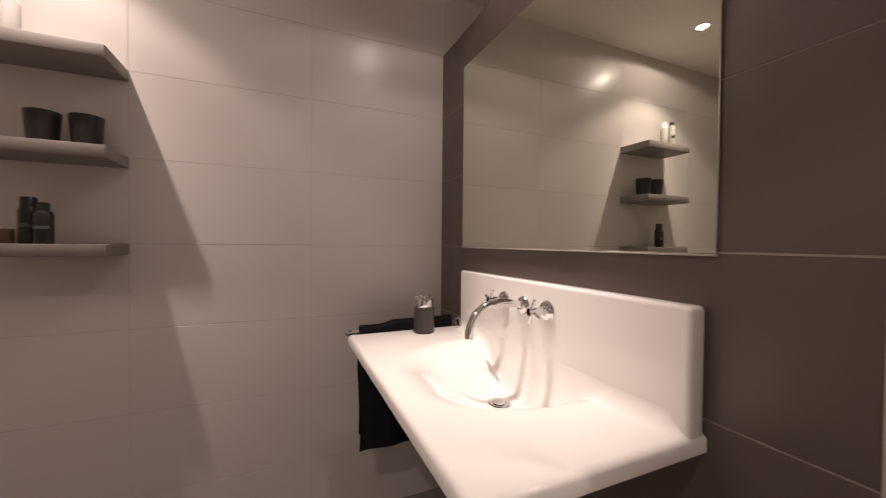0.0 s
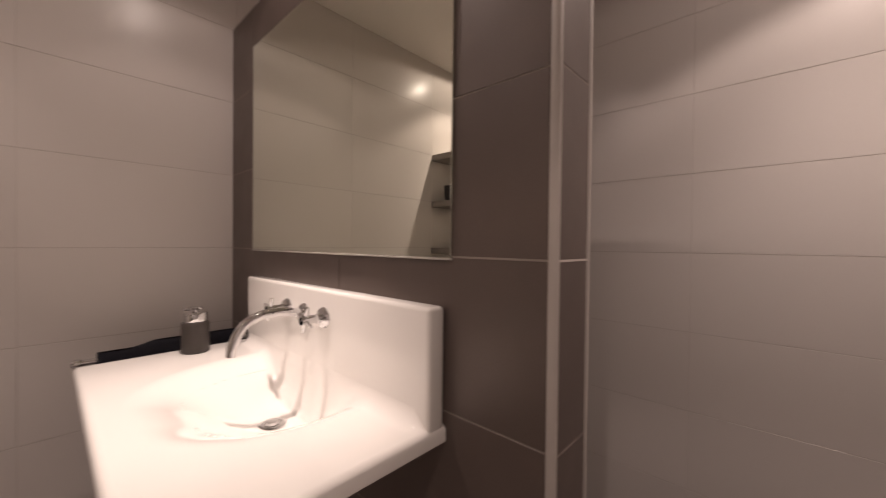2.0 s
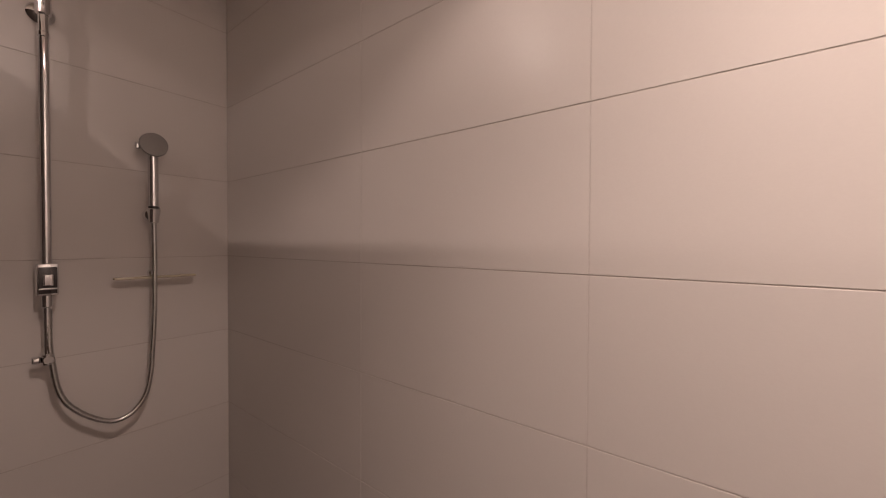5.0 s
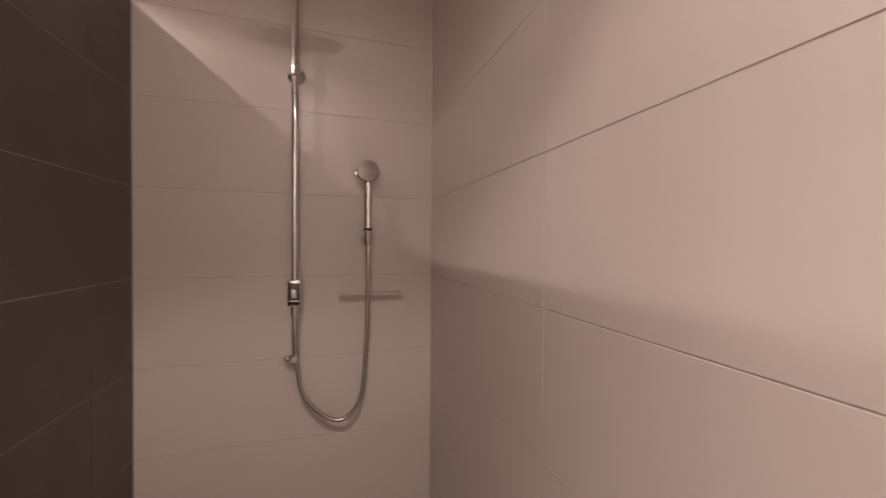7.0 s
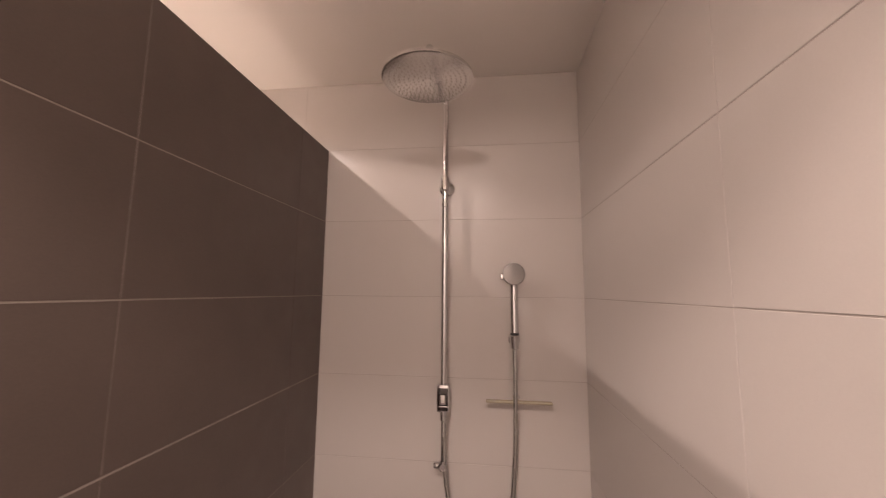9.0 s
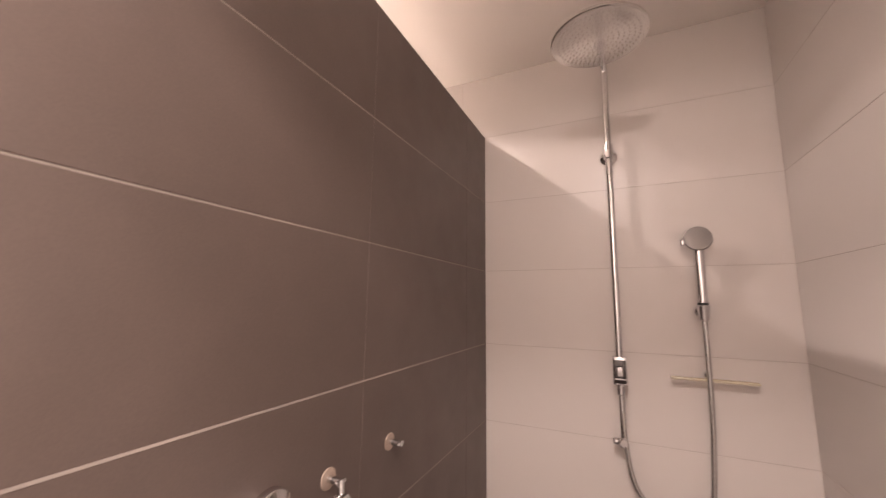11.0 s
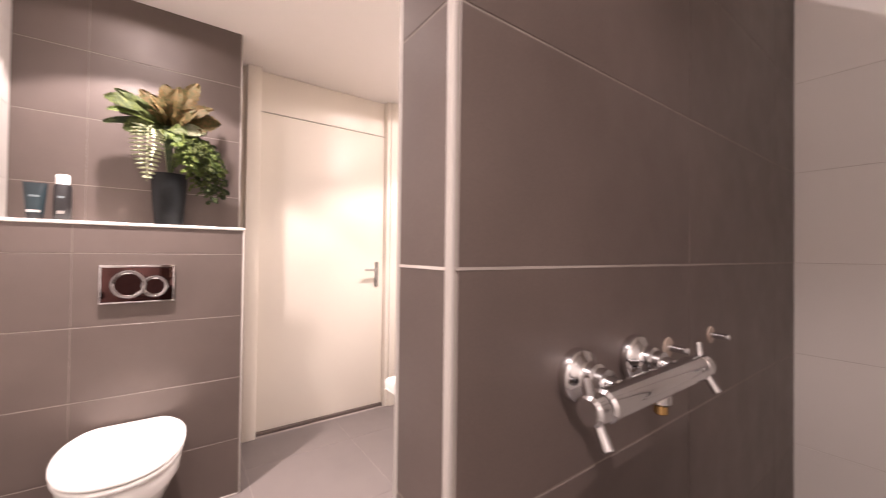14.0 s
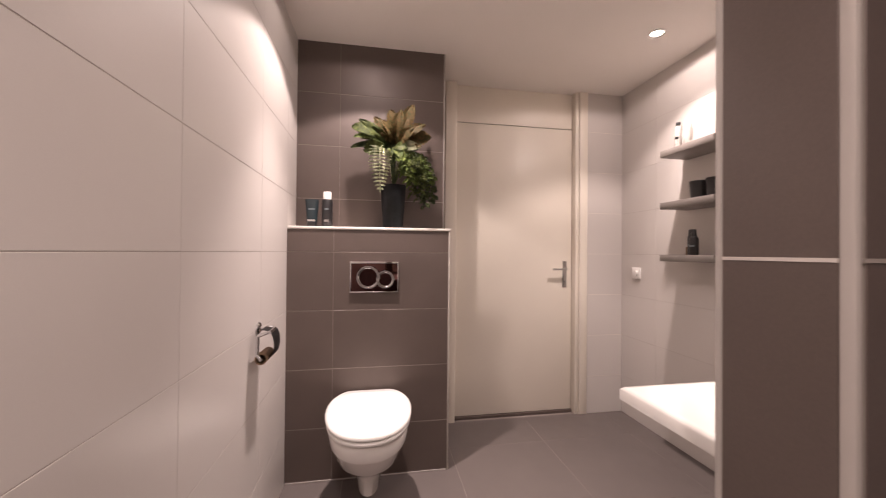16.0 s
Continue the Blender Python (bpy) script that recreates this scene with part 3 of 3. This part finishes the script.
def leaf(base, tip, width, droop=0.03, lobes=0.0, fold=0.25, seg=10, twist=0.0, normal=(1, 0, 0.35)):
    """A leaf blade with midrib fold, curl and thickness; lobes give it a cut edge."""
    b2 = bmesh.new()
    p0, p1 = Vector(base), Vector(tip)
    d = (p1 - p0).normalized()
    nrm = Vector(normal)
    nrm = (nrm - d * nrm.dot(d)).normalized()
    side = d.cross(nrm).normalized()
    side = Matrix.Rotation(twist, 3, d) @ side
    nrm = Matrix.Rotation(twist, 3, d) @ nrm
    rows = []
    for i in range(seg + 1):
        t = i / seg
        w = width * (math.sin(math.pi * min(1, t ** 1.25 * 0.95 + 0.05)) ** 0.62)
        if lobes:
            w *= 1 - lobes * (0.5 + 0.5 * math.cos(t * seg * math.pi))
        c = p0.lerp(p1, t) + nrm * droop * math.sin(math.pi * t)
        row = []
        for s in (-1, -0.5, 0, 0.5, 1):
            row.append(b2.verts.new(c + side * (w * s) + nrm * (fold * w * abs(s) + 0.004 * math.sin(9 * t + 5 * s))))
        rows.append(row)
    for a, b in zip(rows, rows[1:]):
        for k in range(4):
            b2.faces.new((a[k], a[k + 1], b[k + 1], b[k]))
    bmesh.ops.solidify(b2, geom=b2.faces[:], thickness=0.0012)
    return b2


def stem(base, tip, bend=(0, 0, 0)):
    m = (Vector(base) + Vector(tip)) / 2 + Vector(bend)
    return tube(smooth_path([base, m, tip], 5), 0.0028, 6)


mouth = (0, 0.018, 0.22)
# bronze leaves that spread from the middle of the bunch, green ones to one side
crown = (0.055, 0.016, 0.440)
BUNCH = [((0.075, 0.108, 0.688), 0.040, 0.1, LEAF_BROWN), ((0.10, -0.020, 0.640), 0.050, 0.2, LEAF_BROWN), ((0.12, -0.118, 0.585), 0.036, -0.2, LEAF_BROWN),
         ((0.13, 0.198, 0.490), 0.055, 0.1, LEAF_BROWN), ((0.06, 0.150, 0.570), 0.042, 0.3, LEAF_BROWN), ((0.03, 0.045, 0.600), 0.046, 0.0, LEAF_BROWN),
         ((0.14, 0.142, 0.425), 0.028, 0.3, LEAF_PALE), ((0.08, -0.250, 0.540), 0.060, 0.2, LEAF), ((0.11, -0.178, 0.400), 0.050, -0.2, LEAF),
         ((0.07, -0.255, 0.425), 0.024, 0.1, LEAF_DEEP), ((0.05, -0.200, 0.490), 0.056, 0.3, LEAF), ((0.15, 0.070, 0.400), 0.034, 0.2, LEAF),
         ((0.13, -0.030, 0.355), 0.022, 0.1, LEAF), ((0.15, 0.040, 0.625), 0.034, -0.3, LEAF_BROWN), ((0.16, 0.165, 0.545), 0.038, -0.2, LEAF_BROWN), ((0.15, -0.075, 0.560), 0.036, 0.3, LEAF_BROWN),
         ((0.17, 0.100, 0.520), 0.034, 0.25, LEAF_BROWN), ((0.15, -0.205, 0.555), 0.030, -0.3, LEAF), ((0.12, -0.235, 0.470), 0.034, 0.4, LEAF_FRESH), ((0.16, 0.060, 0.345), 0.026, 0.3, LEAF_FRESH), ((0.02, 0.150, 0.480), 0.050, 0.2, LEAF_DEEP), ((0.01, -0.110, 0.520), 0.050, 0.0, LEAF_DEEP), ((0.13, 0.110, 0.350), 0.030, -0.2, LEAF_DEEP)]
for tip, w, tw, material in BUNCH:
    tip = (tip[0], tip[1] * (0.88 if tip[1] < 0 else 1.0) + 0.016, 0.40 + (tip[2] - 0.40) * 0.95)
    start = Vector(crown).lerp(Vector(tip), 0.10)
    part("stem", stem(mouth, start, (0.012, 0, 0.0)), LEAF_DEEP, vase)
    names = {"leaf_bronze": "bronze artificial leaf", "leaf_pale": "pale variegated artificial leaf"}
    part("leaf", leaf(start, tip, w, 0.028, 0.07 if w < 0.03 else 0.20, 0.20, 22, tw, (1, 0.1, 0.30)), material, vase, names.get(material.name, "green artificial leaf"))


def frond(name, pts, leaflet, count, material, label, wide=0.007, lean=0.35, first=0.0):
    """A fern frond: a bent rib with two rows of narrow leaflets in one spray."""
    path = smooth_path(pts, 8)
    bm = tube(path, 0.0016, 6)
    for i in range(count):
        t = first + (1 - first) * (i + 1) / (count + 1)
        k = t * (len(path) - 1)
        c = path[int(k)].lerp(path[min(len(path) - 1, int(k) + 1)], k % 1)
        d = path[min(len(path) - 1, int(k) + 1)] - path[int(k)]
        d = d.normalized() if d.length else Vector((0, 0, -1))
        side = d.cross(Vector((1, 0, 0))).normalized()
        ln = leaflet * (math.sin(math.pi * (0.3 + 0.67 * (t - first) / (1 - first))) ** 0.8)
        for s in (-1, 1):
            merge(bm, leaf(c, c + side * s * ln + d * ln * lean + Vector((rng.uniform(0, 0.008), 0, 0)), wide, 0.004, 0, 0.15, 4, 0, (1, 0, 0.1)))
    return part(name, bm, material, vase, label)


frond("fern_frond", [mouth, (0.06, -0.015, 0.415), (0.12, -0.052, 0.420), (0.142, -0.056, 0.315), (0.138, -0.053, 0.180)], 0.060, 14, LEAF_PALE, "pale variegated fern frond", 0.0058, 0.2, 0.48)


def twig(tip_y, tip_z, out, count, material, label):
    """A bent twig of loose, unevenly turned small leaves that hangs over the vase's rim."""
    out += 0.034
    path = smooth_path([mouth, (0.05, tip_y * 0.35 + 0.01, 0.375), (out * 0.8, tip_y * 0.75, 0.385), (out, tip_y, (0.385 + tip_z) / 2), (out * 0.92, tip_y + 0.012, tip_z)], 8)
    bm = tube(path, 0.0016, 6)
    for i in range(count):
        k = (0.30 + 0.69 * i / (count - 1)) * (len(path) - 1)
        c = path[int(k)].lerp(path[min(len(path) - 1, int(k) + 1)], k % 1)
        d = (path[min(len(path) - 1, int(k) + 1)] - path[max(0, int(k) - 1)]).normalized()
        ln = rng.uniform(0.026, 0.050)
        side = Vector((rng.uniform(-0.1, 0.75), (-1) ** i * rng.uniform(0.5, 1.0), rng.uniform(-0.35, 0.25)))
        merge(bm, leaf(c, c + (side + d * rng.uniform(0.2, 0.9)).normalized() * ln, rng.uniform(0.008, 0.014), 0.006, 0.30, 0.25, 8, rng.uniform(-0.6, 0.6), (1, rng.uniform(-0.5, 0.5), rng.uniform(0, 0.6))))
    return part("leafy_twig", bm, material, vase, label)


TWIGS = [(0.060, 0.285, 0.115, LEAF_FRESH), (0.090, 0.235, 0.130, LEAF_FRESH), (0.125, 0.265, 0.120, LEAF), (0.150, 0.185, 0.115, LEAF), (0.175, 0.245, 0.105, LEAF_FRESH), (0.200, 0.200, 0.095, LEAF),
         (0.165, 0.115, 0.100, LEAF_DEEP), (0.195, 0.130, 0.085, LEAF_DEEP), (0.140, 0.150, 0.090, LEAF_DEEP), (0.215, 0.165, 0.070, LEAF_DEEP), (0.105, 0.190, 0.085, LEAF)]
for tip_y, tip_z, out, material in TWIGS:
    twig(tip_y, tip_z, out, 26, material, "bright green leafy twig" if material is LEAF_FRESH else "green leafy hanging twig")

# ---- toiletries on the ledge ----
tb = thing("cosmetic_tube", (-1.705, -2.152, LEDGE), "dark teal cosmetic tube standing on its cap on the ledge", "tube")
part("cap", lathe([(0, 0), (0.024, 0), (0.025, 0.003), (0.025, 0.024), (0, 0.024)], 28, sx=0.8), BLACK, tb)
part("body", loft([[(0.019 * math.cos(a), 0.026 * math.sin(a), 0.024) for a in (2 * math.pi * k / 28 for k in range(28))],
                   [(0.016 * math.cos(a), 0.030 * math.sin(a), 0.08) for a in (2 * math.pi * k / 28 for k in range(28))],
                   [(0.003 * math.cos(a), 0.035 * math.sin(a), 0.138) for a in (2 * math.pi * k / 28 for k in range(28))],
                   [(0.002 * math.cos(a), 0.0355 * math.sin(a), 0.150) for a in (2 * math.pi * k / 28 for k in range(28))]]), TUBE, tb)
part("print", box(0.0135, 0.0142, -0.016, 0.016, 0.092, 0.100), LABEL, tb, "faint pale lettering bar")
part("print", box(0.0185, 0.0200, -0.020, 0.020, 0.030, 0.040), SATIN, tb, "silver band")
bt = thing("shower_gel_bottle", (-1.70, -2.073, LEDGE), "black shower gel bottle with white cap on the ledge", "bottle")
part("body", lathe([(0, 0), (0.026, 0), (0.028, 0.003), (0.028, 0.140), (0.024, 0.149), (0, 0.149)], 32), BLACK, bt)
part("cap", lathe([(0, 0.149), (0.0215, 0.149), (0.0215, 0.186), (0.0195, 0.190), (0, 0.190)], 28), PLASTIC, bt, "white screw cap")
part("print", box(0.0276, 0.0288, -0.010, 0.010, 0.092, 0.100), LABEL, bt, "faint pale lettering bar")
part("print", box(0.0272, 0.0290, -0.011, 0.011, 0.028, 0.040), SATIN, bt, "silver band")

# ---- shower: rail with rain head ----
RX, RY = 0.618, -0.062
sh = thing("rain_shower", (RX, 0, 0), "chrome rain shower rail with large round head", "shower")
pts = [Vector((0, RY, 1.155)), Vector((0, RY, 1.5)), Vector((0, RY, 1.9)), Vector((0, RY, 2.15))] + smooth_path([(0, RY, 2.18), (0, RY - 0.01, 2.225), (-0.004, RY - 0.05, 2.245), (-0.006, RY - 0.18, 2.24), (-0.010, RY - 0.33, 2.215), (-0.011, -0.424, 2.185), (-0.011, -0.435, 2.112)], 6)
part("riser_pipe", tube(pts, 0.0115, 16), CHROME, sh)
head = part("rain_head", lathe([(0, 0.022), (0.03, 0.022), (0.034, 0.010), (0.124, 0.006), (0.131, 0.002), (0.131, -0.004), (0.126, -0.007), (0, -0.007)], 56, (-0.011, -0.435, 2.097)), SATIN, sh, "round chrome rain head")
bm = bmesh.new()
for k in range(1, 9):
    n = k * 6
    for i in range(n):
        a = 2 * math.pi * i / n + k * 0.2
        lathe([(0.0022, 0.0), (0.0018, -0.002), (0, -0.0022)], 6, (-0.011 + 0.0138 * k * math.cos(a), -0.435 + 0.0138 * k * math.sin(a), 2.090), bm=bm)
tagged(part("nozzle_field", bm, NOZZLE, head, "rows of tiny grey rubber nozzles"), kind="stuff")
clamp = part("wall_clamp", lathe([(0, 0), (0.030, 0), (0.031, 0.004), (0.024, 0.012), (0.012, 0.018), (0.012, 0.05), (0, 0.05)], 24, (0, -0.001, 1.895), "y"), CHROME, sh)
clamp.data.transform(Matrix.Translation((0, -0.001, 1.895)) @ Matrix.Diagonal((1, -1, 1, 1)) @ Matrix.Translation((0, 0.001, -1.895)))
clamp.data.flip_normals()
part("clamp_ring", rod((0, RY, 1.868), (0, RY, 1.925), 0.017), CHROME, sh)
# added ring, shaped in place of a bright highlight on the pipe
part("joint_ring", rod((0, RY, 1.805), (0, RY, 1.822), 0.0135), CHROME, sh)
valve = part("diverter", box(-0.022, 0.022, RY - 0.022, RY + 0.02, 1.070, 1.162, 0.004), CHROME, sh, "square chrome diverter")
# the block is plain chrome; this black plate paints its dark reflection
part("face_plate", box(-0.0185, 0.0185, RY - 0.0245, RY - 0.021, 1.076, 1.152, 0.001), REFLECTION_BLACK, valve, "glossy black plate that imitates a dark reflection in the chrome")
part("diverter_knob", box(-0.0105, 0.0105, RY - 0.034, RY - 0.024, 1.098, 1.132, 0.004, 3), CHROME, valve)
part("diverter_edge", box(-0.0185, 0.0185, RY - 0.0262, RY - 0.0247, 1.088, 1.0925, 0.0006), CHROME, valve)
part("lower_pipe", rod((0, RY, 1.072), (0, RY, 0.875), 0.0085), CHROME, sh)
part("collar", rod((0, RY, 1.035), (0, RY, 1.073), 0.013), CHROME, sh)
part("lower_clip", rod((0, -0.001, 0.886), (0, RY - 0.018, 0.886), 0.013), CHROME, sh)
part("clip_knob", lathe([(0, 0), (0.010, 0), (0.0115, 0.004), (0.0115, 0.014), (0.008, 0.018), (0, 0.0185)], 20, (-0.032, RY, 0.886), "x"), CHROME, sh)
part("foot_ring", rod((0, RY, 0.868), (0, RY, 0.902), 0.014), CHROME, sh)

# ---- hand shower with hose ----
HX = 0.870
hand = thing("hand_shower", (HX, 0, 1.318), "chrome hand shower in its wall holder with hanging metal hose", "hand shower")
part("wall_holder", rod((0, -0.001, 0.0), (0, -0.05, 0.0), 0.021), CHROME, hand)
part("selector", box(-0.049, -0.036, -0.066, -0.048, 0.216, 0.238, 0.004, 3), CHROME, hand, "small chrome selector lever")
part("holder_cone", rod((0, -0.058, -0.028), (0, -0.064, 0.022), 0.015, 16, None, 0.019), CHROME, hand)
part("handle", tube(smooth_path([(0, -0.060, 0.018), (0, -0.059, 0.09), (0, -0.058, 0.17), (0, -0.057, 0.205)], 6), 0.0148, 16), CHROME, hand)
b2 = lathe([(0, -0.014), (0.026, -0.013), (0.037, -0.004), (0.041, 0.006), (0.039, 0.014), (0, 0.016)], 36)
b2.transform(pose(0, -0.060, 0.236, 84, 0, 0))
part("spray_head", b2, SPRAY, hand, "round spray head")
part("handle_ring", rod((0, -0.0605, 0.006), (0, -0.0600, 0.030), 0.0158), BLACK, hand, "black ring")
pts = smooth_path([(RX - HX + 0.002, RY, -0.29), (RX - HX + 0.006, -0.066, -0.43), (RX - HX + 0.036, -0.075, -0.572), (-0.110, -0.08, -0.662), (-0.03, -0.078, -0.60), (-0.006, -0.07, -0.40), (0.0, -0.064, -0.20), (0, -0.060, -0.025)], 14)
part("hose", tube(pts, 0.0075, 10, None, 0.07), HOSE, hand, "ribbed metal hose")

dish = thing("soap_dish", (0.884, 0, 1.104), "narrow frosted glass soap shelf on a chrome bracket", "soap dish")
part("glass", box(-0.116, 0.116, -0.050, -0.026, -0.005, 0.003, 0.003), DISH, dish)
part("bracket", rod((-0.009, -0.001, 0.011), (-0.009, -0.03, 0.011), 0.012), CHROME, dish)

# ---- thermostatic mixer on the partition ----
mx = thing("shower_mixer", (P1, -1.134, 1.018), "chrome thermostatic shower bar mixer on dark tiles", "tap")
for dy in (-0.078, 0.080):
    b2 = lathe([(0, 0), (0.036, 0), (0.038, 0.003), (0.038, 0.014), (0.035, 0.019), (0.025, 0.024), (0.023, 0.028), (0.023, 0.038), (0.019, 0.041), (0.019, 0.052), (0, 0.052)], 36)
    b2.transform(Matrix.Translation((0.0005, dy, 0)) @ pose(0, 0, 0, 0, 90, 0))
    part("rose", b2, CHROME, mx)
    part("union", rod((0.045, dy, 0), (0.068, dy, -0.004), 0.014), CHROME, mx)
body = part("body", rod((0.072, -0.125, -0.012), (0.072, 0.150, -0.012), 0.0205, 28), CHROME, mx)
for s, y0 in ((-1, -0.127), (1, 0.152)):
    knob = part("knob", rod((0.072, y0, -0.012), (0.072, y0 + s * 0.026, -0.012), 0.0185, 24), CHROME, mx)
    bm = rod((0.072, y0 + s * 0.015, -0.012), (0.094, y0 + s * 0.019, -0.050), 0.0058, 12, None, 0.0070)
    rod((0.072, y0 + s * 0.015, -0.012), (0.066, y0 + s * 0.020, 0.026), 0.0060, 12, bm, 0.0050)
    part("lever", bm, CHROME, knob)
part("outlet", rod((0.066, 0.040, -0.030), (0.066, 0.040, -0.048), 0.014), CHROME, mx)
part("outlet_thread", rod((0.066, 0.040, -0.0475), (0.066, 0.040, -0.062), 0.0095), BRASS, mx, "bare brass thread")
for y in (-0.920, -0.716):
    pl = thing("wall_plug", (P1, y, 1.015), "small capped pipe stub with pale sealing disc on dark tiles", "pipe stub", "capped pipe stubs")
    b2 = lathe([(0, 0), (0.019, 0), (0.019, 0.0025), (0.012, 0.004), (0, 0.004)], 20)
    b2.transform(Matrix.Translation((0.0005, 0, 0)) @ pose(0, 0, 0, 0, 90, 0))
    part("disc", b2, DISC, pl, "dull beige disc")
    part("stub", rod((0.003, 0, 0), (0.036, 0, 0), 0.0065), CHROME, pl)
    part("stub_key", rod((0.030, -0.012, 0), (0.030, 0.012, 0), 0.004), CHROME, pl)

# ---- linear shower drain by the end wall ----
dr = thing("shower_drain", (0.62, -0.23, 0), "narrow linear shower drain with tiled insert in the floor", "drain")
for y in (-0.028, 0.028):
    part("frame_strip", box(-0.45, 0.49, y - 0.0022, y + 0.0022, -0.002, 0.0025, 0.0008), SATIN, dr)
part("insert", box(-0.449, 0.489, -0.023, 0.023, -0.002, 0.0018, 0.0008), DARK_TILE, dr, "dark tiled insert")

# ---- downlights ----
dl = thing("ceiling_downlight", (*DOWNLIGHTS[0], CEIL), "small round recessed ceiling spotlight, lit", "downlight", "recessed ceiling spots")
part("ring", lathe([(0.030, -0.001), (0.041, -0.001), (0.043, -0.003), (0.040, -0.006), (0.032, -0.004), (0.030, -0.001)], 36), SATIN, dl)
part("lens", lathe([(0, -0.0015), (0.0305, -0.0015), (0.0305, -0.0005), (0, -0.0005)], 32), GLOW, dl, "glowing lens")
for x, y in DOWNLIGHTS[1:]:
    copy_thing(dl, pose(x, y, CEIL))

# ---- tiles: every piece is an object on a shared mesh ----
tile_meshes = {}
TH = 0.006


def tile_mesh(w, h, material):
    """A tile in the local xz plane, face towards -y, with a broken edge; w and h include the joint."""
    key = (round(w, 3), round(h, 3), material.name)
    if key not in tile_meshes:
        joint, tight, ch = (0.0032, 0.0014, 0.0005) if material is DARK_TILE else (0.0020, 0.0010, 0.0005)
        a, b = (w - tight) / 2, (h - joint) / 2
        v = []
        for d, y in ((0, TH), (0, ch), (ch, 0)):
            v += [(-a + d, y, -b + d), (a - d, y, -b + d), (a - d, y, b - d), (-a + d, y, b - d)]
        f = [(8, 9, 10, 11)]
        for k in range(2):
            for i in range(4):
                j = (i + 1) % 4
                f.append((4 * k + i, 4 * k + j, 4 * k + 4 + j, 4 * k + 4 + i))
        me = bpy.data.meshes.new("tile")
        me.from_pydata(v, [], f)
        me.materials.append(material)
        tile_meshes[key] = me
    return tile_meshes[key]


def cuts(lo, hi, origin, step, skip=()):
    k = math.ceil((lo - origin) / step + 1e-6)
    out = [lo]
    while origin + k * step < hi - 1e-6:
        if not any(abs(origin + k * step - u) < 0.01 for u in skip):
            out.append(origin + k * step)
        k += 1
    return out + [hi]


ROWS = (0.27, 0.30)


def tiled(owner, start, direction, facing, u0, u1, z0, z1, origin, material, step=0.6, skip=()):
    """Lays tiles on an upright face: start is a point on it, u runs along direction, facing is its outward turn about z."""
    columns = cuts(u0, u1, origin, step, skip)
    for a, b in zip(columns, columns[1:]):
        for c, d in zip(cuts(z0, z1, *ROWS), cuts(z0, z1, *ROWS)[1:]):
            if b - a < 0.006 or d - c < 0.006:
                continue
            ob = new("tile", tile_mesh(b - a, d - c, material))
            mid = Vector(start) + Vector(direction) * ((a + b) / 2)
            ob.matrix_basis = pose(mid.x, mid.y, (c + d) / 2, 0, 0, facing) @ pose(0, 0, 0, random.gauss(0, 0.04), 0, 0)
            ob.parent = structures[owner]


# facing: 0 looks to -y, 90 to +x, 180 to +y, -90 to -x
tiled("wall_north", (0, 0, 0), (1, 0, 0), 0, X_FRONT, X_OUT, 0, CEIL, 0.012, LIGHT_TILE, skip=(0.612,))
tiled("wall_east", (X_OUT, 0, 0), (0, 1, 0), -90, Y_SOUTH, 0, 0, CEIL, -0.825, LIGHT_TILE, skip=(-0.225,))
tiled("wall_south", (0, Y_SOUTH, 0), (1, 0, 0), 180, BOX_F, X_OUT, 0, CEIL, 0.0, LIGHT_TILE)
tiled("wall_south", (0, Y_SOUTH, 0), (1, 0, 0), 180, BOX_B, BOX_F, BOX_TOP + 0.014, CEIL, 0.0, LIGHT_TILE)
tiled("wall_west", (X_FRONT, 0, 0), (0, 1, 0), 90, -0.288, 0, 0, CEIL, 0.3, LIGHT_TILE)
tiled("partition_wall", (P0, 0, 0), (0, 1, 0), -90, P_END + 0.0165, 0, 0, P_TOP, -0.822, DARK_TILE)
tiled("partition_wall", (P1, 0, 0), (0, 1, 0), 90, P_END + 0.0065, 0, 0, P_TOP, -0.822, DARK_TILE)
tiled("partition_wall", (0, P_END, 0), (1, 0, 0), 0, P0 + 0.0055, P1 - 0.011, 0, P_TOP, 5.0, DARK_TILE)
tiled("toilet_wall", (BOX_F, 0, 0), (0, 1, 0), 90, Y_SOUTH, BOX_S - 0.0045, 0, BOX_TOP, -2.027, DARK_TILE)
tiled("toilet_wall", (BOX_B, 0, 0), (0, 1, 0), 90, Y_SOUTH, BOX_S - 0.0045, BOX_TOP + 0.014, CEIL, -2.022, DARK_TILE)
for a, b in zip(cuts(X_FRONT - 0.01, X_OUT, -0.01, 0.6), cuts(X_FRONT - 0.01, X_OUT, -0.01, 0.6)[1:]):
    for c, d in zip(cuts(Y_SOUTH, 0, -0.17, 0.6), cuts(Y_SOUTH, 0, -0.17, 0.6)[1:]):
        if b - a > 0.006 and d - c > 0.006:
            ob = new("tile", tile_mesh(b - a, d - c, FLOOR_TILE))
            ob.matrix_basis = pose((a + b) / 2, (c + d) / 2, 0, -90, 0, 0)
            ob.parent = structures["floor"]
